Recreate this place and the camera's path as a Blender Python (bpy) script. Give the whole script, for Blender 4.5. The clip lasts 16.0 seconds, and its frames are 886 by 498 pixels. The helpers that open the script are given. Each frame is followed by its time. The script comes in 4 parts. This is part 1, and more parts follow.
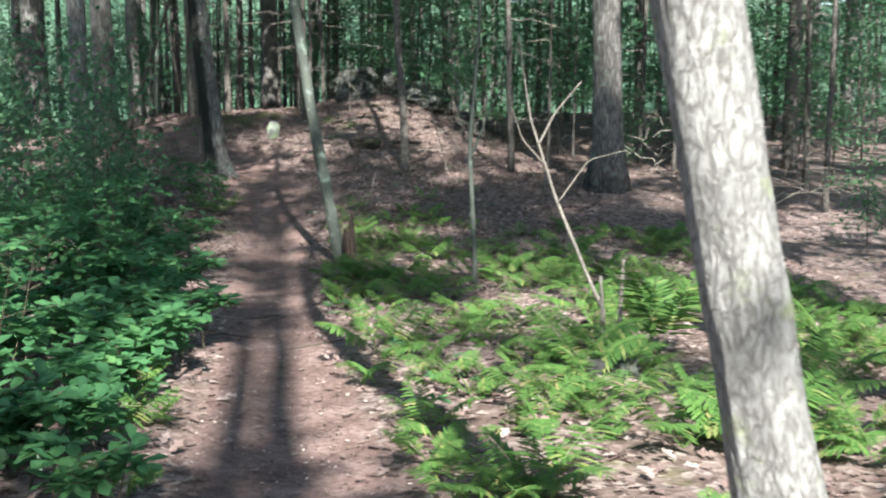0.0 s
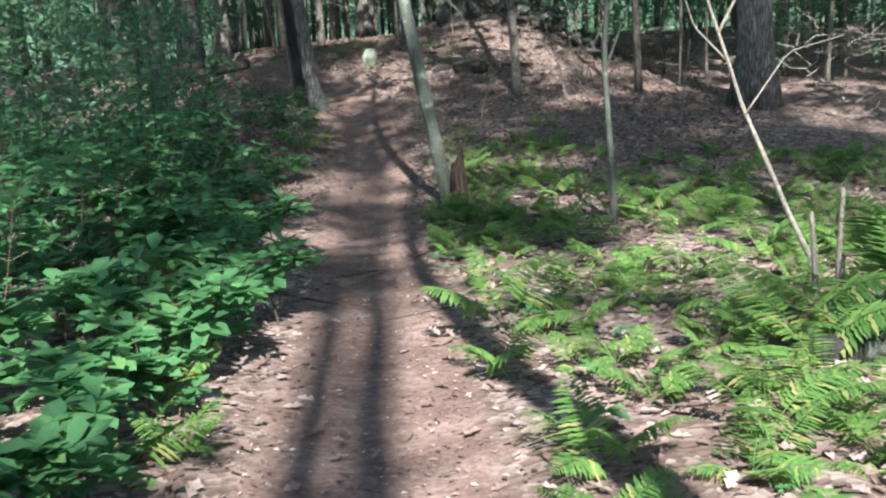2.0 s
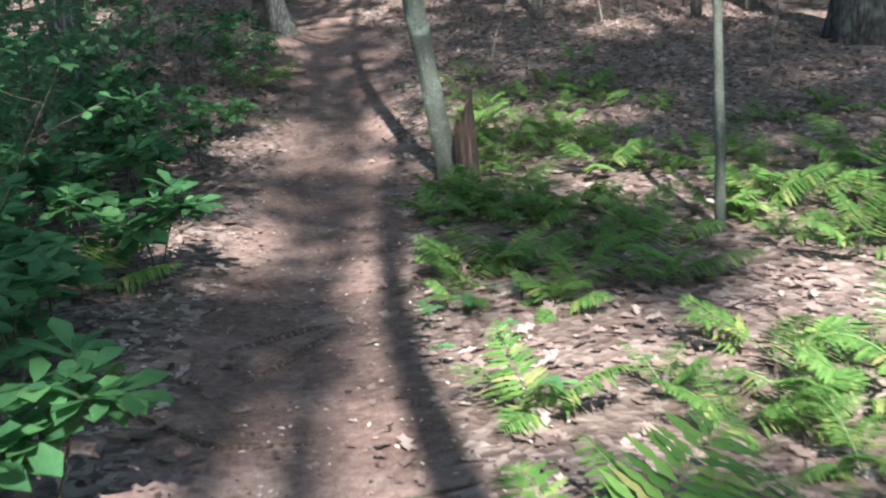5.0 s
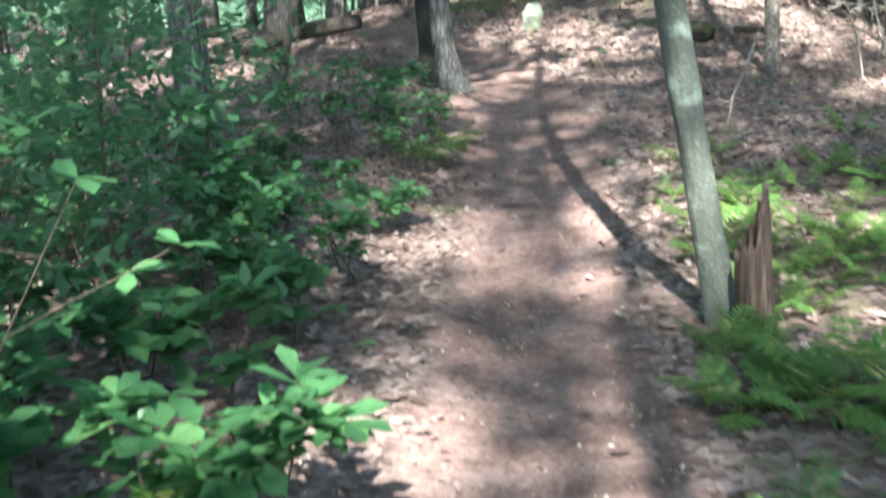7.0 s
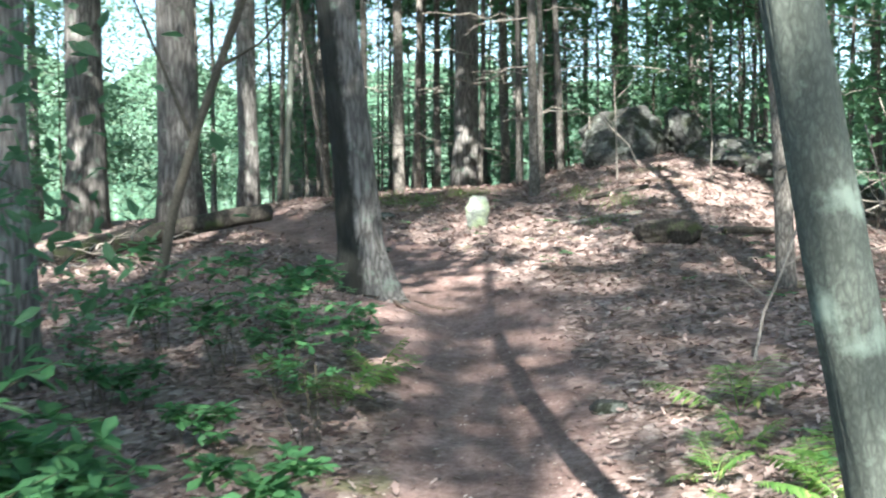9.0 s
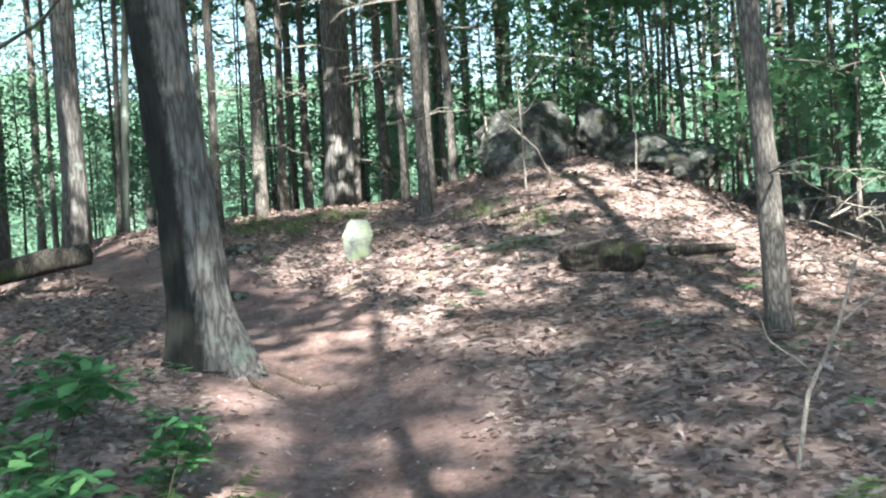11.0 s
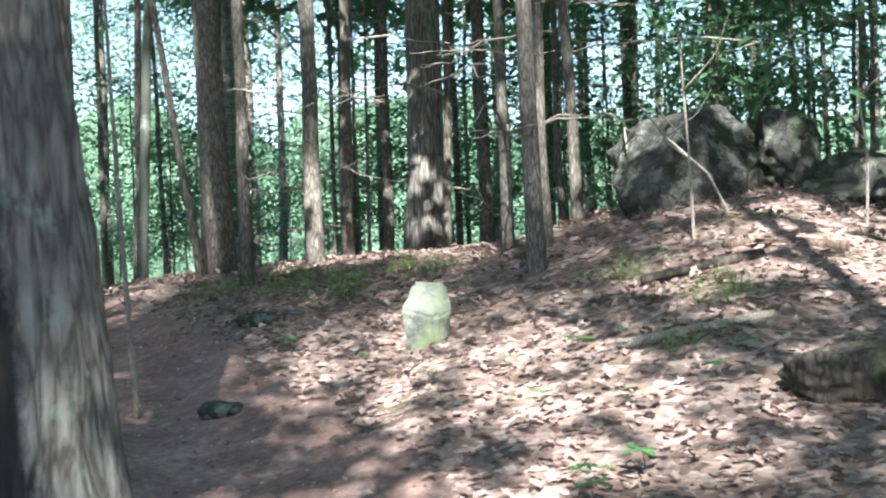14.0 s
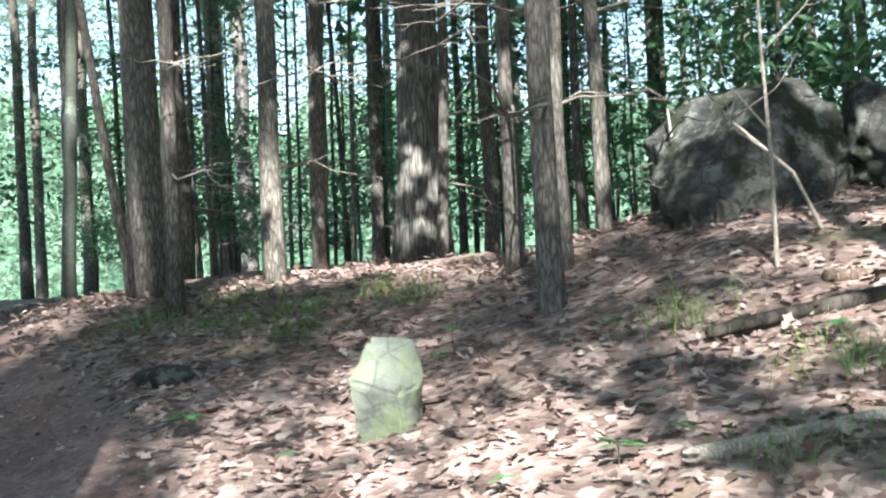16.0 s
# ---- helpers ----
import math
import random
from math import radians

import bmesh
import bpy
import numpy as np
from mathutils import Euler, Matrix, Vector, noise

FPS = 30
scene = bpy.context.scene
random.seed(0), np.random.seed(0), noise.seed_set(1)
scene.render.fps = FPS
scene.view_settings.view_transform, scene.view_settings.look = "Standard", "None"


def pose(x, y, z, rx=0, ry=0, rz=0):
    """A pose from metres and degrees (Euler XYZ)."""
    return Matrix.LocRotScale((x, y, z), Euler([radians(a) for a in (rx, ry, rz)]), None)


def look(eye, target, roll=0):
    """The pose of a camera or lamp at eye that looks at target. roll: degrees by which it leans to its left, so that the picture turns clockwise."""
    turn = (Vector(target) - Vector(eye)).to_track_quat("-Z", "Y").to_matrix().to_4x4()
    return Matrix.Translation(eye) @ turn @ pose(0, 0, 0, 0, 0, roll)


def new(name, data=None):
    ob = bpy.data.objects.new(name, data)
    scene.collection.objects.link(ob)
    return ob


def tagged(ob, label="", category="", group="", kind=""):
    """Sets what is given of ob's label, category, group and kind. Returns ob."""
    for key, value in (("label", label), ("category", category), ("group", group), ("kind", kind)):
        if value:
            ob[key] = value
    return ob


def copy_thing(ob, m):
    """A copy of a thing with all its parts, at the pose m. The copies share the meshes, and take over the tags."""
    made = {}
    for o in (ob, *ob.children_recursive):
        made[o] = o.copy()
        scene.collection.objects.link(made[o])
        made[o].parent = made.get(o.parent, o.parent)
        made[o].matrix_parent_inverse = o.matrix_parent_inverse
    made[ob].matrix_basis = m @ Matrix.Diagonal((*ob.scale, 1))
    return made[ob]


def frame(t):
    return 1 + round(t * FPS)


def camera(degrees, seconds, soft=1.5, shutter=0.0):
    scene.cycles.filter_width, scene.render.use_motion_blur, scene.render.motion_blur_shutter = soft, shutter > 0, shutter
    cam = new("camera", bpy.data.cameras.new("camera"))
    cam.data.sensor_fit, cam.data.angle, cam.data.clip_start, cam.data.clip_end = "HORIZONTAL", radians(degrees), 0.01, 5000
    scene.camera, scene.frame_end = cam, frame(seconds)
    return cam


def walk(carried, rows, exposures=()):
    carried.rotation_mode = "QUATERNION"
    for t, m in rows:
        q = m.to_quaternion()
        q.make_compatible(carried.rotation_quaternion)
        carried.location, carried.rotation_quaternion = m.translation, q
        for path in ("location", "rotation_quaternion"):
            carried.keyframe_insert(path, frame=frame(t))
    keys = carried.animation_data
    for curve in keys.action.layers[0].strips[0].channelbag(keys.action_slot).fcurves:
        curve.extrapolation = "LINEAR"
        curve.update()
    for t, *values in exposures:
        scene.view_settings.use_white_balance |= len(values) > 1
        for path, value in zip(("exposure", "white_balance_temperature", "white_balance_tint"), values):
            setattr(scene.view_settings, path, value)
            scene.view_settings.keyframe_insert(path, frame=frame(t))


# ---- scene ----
cam = camera(43.6, 16.0, 2.1, 0.35)
METRES, EYE, TILT, LEAN, TURN = 20.0, 1.5, -8.0, 0.0, 0.0
ROWS = [
    (0.0, 0.0, 0.0, 0.0, -0.0, 0.0, 0.0),
    (0.5, -0.0027, 0.0258, -0.0019, 2.18, -0.04, -0.15),
    (1.0, -0.0053, 0.052, -0.0039, 3.14, -1.35, 1.24),
    (1.5, -0.0103, 0.0774, -0.0027, 3.12, -2.58, 4.31),
    (2.0, -0.0112, 0.1078, 0.0003, 5.45, -3.25, 1.96),
    (2.5, -0.0183, 0.1375, 0.0, 3.25, -4.03, 2.41),
    (3.0, -0.0217, 0.1698, 0.0024, 2.19, -4.87, 2.77),
    (5.5, -0.0375, 0.3354, 0.0177, 8.28, -7.25, -0.57),
    (6.0, -0.0496, 0.3678, 0.0197, 13.92, -5.75, -1.62),
    (6.5, -0.0617, 0.3946, 0.0216, 12.18, -6.43, -0.4),
    (7.0, -0.0711, 0.4303, 0.0284, 12.88, -4.42, 0.0),
    (7.5, -0.083, 0.463, 0.0315, 12.79, 2.91, -0.21),
    (8.0, -0.0869, 0.4983, 0.0351, 12.62, 4.31, -0.24),
    (8.5, -0.0933, 0.5303, 0.0367, 12.16, 7.0, -1.62),
    (9.0, -0.0984, 0.5625, 0.0398, 9.28, 5.99, -0.77),
    (11.5, -0.1163, 0.718, 0.0701, 3.35, 6.72, 2.92),
    (12.0, -0.1144, 0.7513, 0.0749, 6.05, 8.09, 2.44),
    (12.5, -0.1183, 0.7844, 0.0788, 8.88, 8.03, -0.27),
    (13.0, -0.1215, 0.8128, 0.0841, 8.66, 7.53, -0.6),
    (13.5, -0.1233, 0.8427, 0.0922, 10.14, 7.66, 0.47),
    (14.0, -0.1281, 0.8702, 0.1007, 8.89, 8.08, 1.05),
    (14.5, -0.1292, 0.8979, 0.1056, 9.38, 6.99, 2.68),
    (15.0, -0.1296, 0.9234, 0.1109, 11.41, 7.73, 2.84),
    (15.5, -0.1347, 0.9453, 0.1181, 8.73, 8.56, 0.31),
    (16.0, -0.1347, 0.972, 0.125, 9.66, 7.44, 1.13),
]
walk(cam, [(t, pose(0, 0, EYE, TILT, LEAN, TURN) @ pose(METRES * x, METRES * y, METRES * z, 90 + pitch, roll, yaw)) for t, x, y, z, yaw, pitch, roll in ROWS],
     [(0.0, 1.75, 6100, 5), (5.0, 1.95, 6100, 5), (6.0, 2.3, 6100, 4), (7.0, 2.75, 6100, 4), (16.0, 2.65, 6100, 5)])

# ---------- world, sun ----------
SUN_AZ, SUN_EL = radians(8.5), radians(43)          # the sun stands behind the start of the walk, a little to its right
sun_from = Vector((math.sin(SUN_AZ) * math.cos(SUN_EL), -math.cos(SUN_AZ) * math.cos(SUN_EL), math.sin(SUN_EL)))
world = bpy.data.worlds.new("world")
scene.world = world
world.use_nodes = True
sky = world.node_tree.nodes.new("ShaderNodeTexSky")
sky.sky_type, sky.sun_disc = "NISHITA", False
sky.sun_elevation, sky.sun_rotation = SUN_EL, math.pi - SUN_AZ
background = world.node_tree.nodes["Background"]
background.inputs["Strength"].default_value = 0.072
world.node_tree.links.new(sky.outputs[0], background.inputs["Color"])
sun = new("sun", bpy.data.lights.new("sun", "SUN"))
sun.data.energy, sun.data.angle, sun.data.color = 5.0, radians(0.6), (1.0, 0.95, 0.88)
sun.matrix_world = look(sun_from * 60, (0, 0, 0))


# ---------- materials ----------
def material(name):
    m = bpy.data.materials.new(name)
    m.use_nodes = True
    return m, m.node_tree, m.node_tree.nodes["Principled BSDF"]


def node(tree, kind, **inputs):
    n = tree.nodes.new(kind)
    for key, value in inputs.items():
        n.inputs[key].default_value = value
    return n


def ramp(tree, source, stops):
    n = tree.nodes.new("ShaderNodeValToRGB")
    while len(n.color_ramp.elements) < len(stops):
        n.color_ramp.elements.new(0.5)
    for e, (at, colour) in zip(n.color_ramp.elements, stops):
        e.position, e.color = at, (*colour, 1)
    tree.links.new(source, n.inputs[0])
    return n.outputs["Color"]


def mix(tree, factor, a, b, blend="MIX"):
    n = tree.nodes.new("ShaderNodeMix")
    n.data_type, n.blend_type = "RGBA", blend
    for socket, value in ((n.inputs[0], factor), (n.inputs[6], a), (n.inputs[7], b)):
        if isinstance(value, (int, float)):
            socket.default_value = value
        elif isinstance(value, tuple):
            socket.default_value = (*value, 1)
        else:
            tree.links.new(value, socket)
    return n.outputs[2]


def coords(tree, scale=(1, 1, 1), geometry=False):
    c = tree.nodes.new("ShaderNodeNewGeometry" if geometry else "ShaderNodeTexCoord")
    m = node(tree, "ShaderNodeMapping", Scale=scale)
    tree.links.new(c.outputs["Position" if geometry else "Object"], m.inputs[0])
    return m.outputs[0]


def noise_of(tree, vector, scale, detail=4.0, rough=0.55):
    n = node(tree, "ShaderNodeTexNoise", Scale=scale, Detail=detail, Roughness=rough)
    tree.links.new(vector, n.inputs["Vector"])
    return n.outputs["Fac"]


def voronoi_of(tree, vector, scale, feature="F1", out="Distance"):
    n = node(tree, "ShaderNodeTexVoronoi", Scale=scale)
    n.feature = feature
    tree.links.new(vector, n.inputs["Vector"])
    return n.outputs[out]


def bump(tree, shader, height, strength, distance):
    b = node(tree, "ShaderNodeBump", Strength=strength, Distance=distance)
    tree.links.new(height, b.inputs["Height"])
    tree.links.new(b.outputs[0], shader.inputs["Normal"])


def ground_material():
    m, t, s = material("forest_floor")
    p = coords(t, geometry=True)
    leaf_cells = node(t, "ShaderNodeTexVoronoi", Scale=23.0, Randomness=1.0)
    warp = node(t, "ShaderNodeVectorMath")
    warp.operation = "MULTIPLY_ADD"
    wobble = node(t, "ShaderNodeTexNoise", Scale=9.0, Detail=3.0)
    t.links.new(p, wobble.inputs["Vector"])
    t.links.new(wobble.outputs["Color"], warp.inputs[0])
    warp.inputs[1].default_value = (0.09, 0.09, 0.09)
    t.links.new(p, warp.inputs[2])
    t.links.new(warp.outputs[0], leaf_cells.inputs["Vector"])
    bw = node(t, "ShaderNodeRGBToBW")
    t.links.new(leaf_cells.outputs["Color"], bw.inputs[0])
    litter = ramp(t, bw.outputs[0], [(0.1, (0.075, 0.052, 0.045)), (0.4, (0.15, 0.105, 0.093)), (0.65, (0.24, 0.178, 0.16)), (0.9, (0.36, 0.29, 0.262))])
    litter = mix(t, ramp(t, noise_of(t, p, 1.3, 5), [(0.35, (0, 0, 0)), (0.7, (0.55, 0.55, 0.55))]), litter, (0.09, 0.058, 0.045))
    green = ramp(t, noise_of(t, p, 1.1, 6, 0.65), [(0.6, (0, 0, 0)), (0.72, (0.6, 0.6, 0.6))])
    litter = mix(t, green, litter, (0.12, 0.125, 0.045))
    soil = ramp(t, mix(t, 0.5, noise_of(t, p, 2.6, 6, 0.75), noise_of(t, p, 26.0, 8, 0.8)), [(0.36, (0.07, 0.043, 0.037)), (0.5, (0.185, 0.12, 0.105)), (0.63, (0.33, 0.24, 0.215))])
    specks = ramp(t, voronoi_of(t, p, 38.0), [(0.09, (0.7, 0.7, 0.7)), (0.16, (0, 0, 0))])
    soil = mix(t, specks, soil, (0.33, 0.24, 0.19))
    mask = t.nodes.new("ShaderNodeAttribute")
    mask.attribute_name = "trail"
    edge = node(t, "ShaderNodeMath")
    edge.operation = "MULTIPLY_ADD"
    t.links.new(noise_of(t, p, 4.5, 5), edge.inputs[0])
    edge.inputs[1].default_value = 1.0
    t.links.new(mask.outputs["Fac"], edge.inputs[2])
    factor = ramp(t, edge.outputs[0], [(0.8, (0, 0, 0)), (1.08, (1, 1, 1))])
    t.links.new(mix(t, factor, litter, soil), s.inputs["Base Color"])
    s.inputs["Roughness"].default_value = 0.85
    s.inputs["Specular IOR Level"].default_value = 0.25
    height = mix(t, factor, leaf_cells.outputs["Distance"], noise_of(t, p, 22.0, 6, 0.7))
    bump(t, s, height, 0.6, 0.02)
    return m


def bark_material(name, deep, mid, pale, ridge=26.0, stretch=0.16, depth=0.014, lichen=None, amount=0.6, stain=None):
    m, t, s = material(name)
    p0 = coords(t, (1, 1, stretch))
    q = coords(t)
    wobble = node(t, "ShaderNodeTexNoise", Scale=ridge * 0.7, Detail=4.0)
    t.links.new(p0, wobble.inputs["Vector"])
    warp = node(t, "ShaderNodeVectorMath")
    warp.operation = "MULTIPLY_ADD"
    t.links.new(wobble.outputs["Color"], warp.inputs[0])
    warp.inputs[1].default_value = (1.1 / ridge,) * 3
    t.links.new(p0, warp.inputs[2])
    p = warp.outputs[0]
    plates = mix(t, 0.35, voronoi_of(t, p, ridge, "DISTANCE_TO_EDGE"), voronoi_of(t, p, ridge * 1.9, "DISTANCE_TO_EDGE"))
    fine = noise_of(t, p, ridge * 2.2, 7, 0.7)
    base = ramp(t, plates, [(0.0, deep), (0.05, deep), (0.13, mid), (0.3, pale)])
    base = mix(t, 0.35, base, ramp(t, fine, [(0.3, deep), (0.55, mid), (0.75, pale)]))
    base = mix(t, ramp(t, noise_of(t, q, 2.3, 4), [(0.4, (0, 0, 0)), (0.75, (0.7, 0.7, 0.7))]), base, tuple(c * 0.55 for c in mid))
    if lichen:
        base = mix(t, ramp(t, noise_of(t, q, 5.5, 6, 0.65), [(amount - 0.05, (0, 0, 0)), (amount + 0.07, (0.75, 0.75, 0.75))]), base, lichen)
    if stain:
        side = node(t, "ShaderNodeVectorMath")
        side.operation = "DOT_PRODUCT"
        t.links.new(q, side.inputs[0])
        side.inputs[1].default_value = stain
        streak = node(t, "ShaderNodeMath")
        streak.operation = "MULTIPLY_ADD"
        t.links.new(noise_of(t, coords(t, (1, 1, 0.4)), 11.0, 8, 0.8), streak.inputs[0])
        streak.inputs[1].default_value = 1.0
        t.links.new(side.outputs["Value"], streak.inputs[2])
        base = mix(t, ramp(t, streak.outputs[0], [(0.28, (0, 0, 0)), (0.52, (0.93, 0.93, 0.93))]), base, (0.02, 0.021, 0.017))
    tone = node(t, "ShaderNodeHueSaturation")
    info = t.nodes.new("ShaderNodeObjectInfo")
    vary = node(t, "ShaderNodeMapRange")
    t.links.new(info.outputs["Random"], vary.inputs["Value"])
    vary.inputs["To Min"].default_value, vary.inputs["To Max"].default_value = 0.8, 1.2
    t.links.new(vary.outputs[0], tone.inputs["Value"])
    t.links.new(base, tone.inputs["Color"])
    t.links.new(tone.outputs[0], s.inputs["Base Color"])
    s.inputs["Roughness"].default_value = 0.88
    s.inputs["Specular IOR Level"].default_value = 0.25
    bump(t, s, mix(t, 0.45, plates, fine), 1.0, depth)
    return m


def leaf_material(name, dark, light, yellow=None, gloss=0.45, through_light=0.4):
    m, t, s = material(name)
    geo = t.nodes.new("ShaderNodeNewGeometry")
    stops = [(0.0, dark), (0.8, light)] + ([(1.0, yellow)] if yellow else [])
    colour = ramp(t, geo.outputs["Random Per Island"], stops)
    blotch = noise_of(t, coords(t, geometry=True), 60.0, 3)
    colour = mix(t, ramp(t, blotch, [(0.4, (0, 0, 0)), (0.8, (0.5, 0.5, 0.5))]), colour, tuple(c * 0.6 for c in dark))
    t.links.new(colour, s.inputs["Base Color"])
    s.inputs["Roughness"].default_value = gloss
    s.inputs["Specular IOR Level"].default_value = 0.4
    thin = t.nodes.new("ShaderNodeBsdfTranslucent")
    t.links.new(mix(t, 0.6, colour, light, "MIX"), thin.inputs["Color"])
    both = node(t, "ShaderNodeMixShader", Fac=through_light)
    t.links.new(s.outputs[0], both.inputs[1])
    t.links.new(thin.outputs[0], both.inputs[2])
    t.links.new(both.outputs[0], t.nodes["Material Output"].inputs["Surface"])
    return m


def rock_material(name, dark, mid, pale, moss, amount=0.55, lichen=None):
    m, t, s = material(name)
    q = coords(t)
    base = ramp(t, noise_of(t, q, 9.0, 8, 0.7), [(0.3, dark), (0.5, mid), (0.75, pale)])
    cracks = voronoi_of(t, q, 6.0, "DISTANCE_TO_EDGE")
    base = mix(t, ramp(t, cracks, [(0.0, (0.8, 0.8, 0.8)), (0.035, (0, 0, 0))]), base, dark)
    base = mix(t, ramp(t, noise_of(t, q, 4.0, 6, 0.6), [(amount - 0.06, (0, 0, 0)), (amount + 0.06, (0.85, 0.85, 0.85))]), base, moss)
    if lichen:
        base = mix(t, ramp(t, noise_of(t, q, 6.5, 9, 0.72), [(0.53, (0, 0, 0)), (0.6, (0.85, 0.85, 0.85))]), base, lichen)
    t.links.new(base, s.inputs["Base Color"])
    s.inputs["Roughness"].default_value = 0.9
    s.inputs["Specular IOR Level"].default_value = 0.25
    bump(t, s, mix(t, 0.3, noise_of(t, q, 13.0, 10, 0.78), cracks), 1.0, 0.09)
    return m


GROUND = ground_material()
BARK_OAK = bark_material("oak_bark", (0.04, 0.036, 0.032), (0.18, 0.163, 0.15), (0.38, 0.355, 0.33), 22, 0.15, 0.04, (0.3, 0.36, 0.29), 0.62)
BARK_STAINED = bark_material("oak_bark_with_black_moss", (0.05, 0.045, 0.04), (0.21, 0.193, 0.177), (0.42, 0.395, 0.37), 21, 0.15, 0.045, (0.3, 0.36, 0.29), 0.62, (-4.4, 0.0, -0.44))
BARK_PLATY = bark_material("platy_bark", (0.17, 0.157, 0.142), (0.38, 0.365, 0.34), (0.6, 0.58, 0.545), 30, 0.42, 0.03, (0.34, 0.38, 0.2), 0.64)
BARK_SMOOTH = bark_material("lichened_bark", (0.075, 0.083, 0.07), (0.1, 0.11, 0.092), (0.16, 0.175, 0.145), 60, 0.5, 0.005, (0.26, 0.31, 0.255), 0.61)
BARK_PINE = bark_material("pine_bark", (0.035, 0.03, 0.026), (0.13, 0.115, 0.1), (0.27, 0.245, 0.22), 36, 0.25, 0.014, (0.2, 0.23, 0.18), 0.66)
BARK_TWIG = bark_material("twig_bark", (0.12, 0.1, 0.085), (0.27, 0.235, 0.2), (0.44, 0.4, 0.35), 90, 0.2, 0.003)
BARK_DEAD = bark_material("dead_wood", (0.035, 0.026, 0.022), (0.11, 0.076, 0.058), (0.25, 0.185, 0.145), 34, 0.06, 0.02)
BARK_LOG = bark_material("rotting_log", (0.018, 0.016, 0.013), (0.05, 0.042, 0.034), (0.11, 0.095, 0.08), 26, 0.3, 0.02, (0.065, 0.08, 0.03), 0.58)
STEM_DARK = bark_material("dark_stem", (0.04, 0.035, 0.028), (0.09, 0.078, 0.06), (0.15, 0.13, 0.1), 90, 0.2, 0.002)
STEM = bark_material("green_stem", (0.06, 0.05, 0.035), (0.12, 0.1, 0.07), (0.19, 0.165, 0.11), 90, 0.2, 0.001)
LEAF_SHRUB = leaf_material("shrub_leaf", (0.06, 0.16, 0.07), (0.125, 0.29, 0.115), (0.18, 0.34, 0.12), 0.4, 0.45)
LEAF_FERN = leaf_material("fern_leaf", (0.085, 0.19, 0.05), (0.2, 0.34, 0.09), (0.42, 0.38, 0.16), 0.5, 0.45)
LEAF_TREE = leaf_material("canopy_leaf", (0.065, 0.155, 0.08), (0.14, 0.265, 0.135), (0.19, 0.31, 0.15), 0.45, 0.55)
NEEDLES = leaf_material("hemlock_needles", (0.055, 0.14, 0.07), (0.12, 0.25, 0.12), None, 0.5, 0.5)
# Paler, greyer copy of the canopy leaf: sunlit haze put into the colour.
LEAF_FAR = leaf_material("far_leaf_painted_haze", (0.085, 0.15, 0.095), (0.18, 0.275, 0.18), (0.23, 0.32, 0.21), 0.6, 0.6)
LEAF_DRY = leaf_material("dry_leaf", (0.13, 0.086, 0.075), (0.32, 0.23, 0.205), (0.49, 0.395, 0.36), 0.6, 0.15)
LEAF_BITS = leaf_material("leaf_crumbs", (0.04, 0.028, 0.024), (0.3, 0.21, 0.175), (0.65, 0.55, 0.49), 0.6, 0.0)
ROCK = rock_material("granite", (0.025, 0.025, 0.023), (0.085, 0.083, 0.077), (0.22, 0.215, 0.2), (0.035, 0.042, 0.02), 0.53, (0.24, 0.25, 0.22))
ROCK_PALE = rock_material("lichened_stone", (0.13, 0.14, 0.125), (0.25, 0.27, 0.23), (0.38, 0.4, 0.32), (0.27, 0.33, 0.19), 0.53)


# ---------- mesh tools ----------
def flat(verts, faces, name, stuff, smooth=False):
    me = bpy.data.meshes.new(name)
    me.from_pydata([tuple(v) for v in np.asarray(verts, float).tolist()], [], [tuple(f) for f in (faces.tolist() if isinstance(faces, np.ndarray) else faces)])
    me.materials.append(stuff)
    if smooth:
        me.polygons.foreach_set("use_smooth", [True] * len(me.polygons))
    me.update()
    return me


def part(name, me, parent=None, label=""):
    ob = new(name, me)
    ob.parent = parent
    return tagged(ob, label) if label else ob


def thing(name, at, label, category, group="", kind="", turn=0.0):
    ob = new(name)
    ob.matrix_world = pose(*at, 0, 0, turn)
    ob.empty_display_size = 0.1
    return tagged(ob, label, category, group, kind)


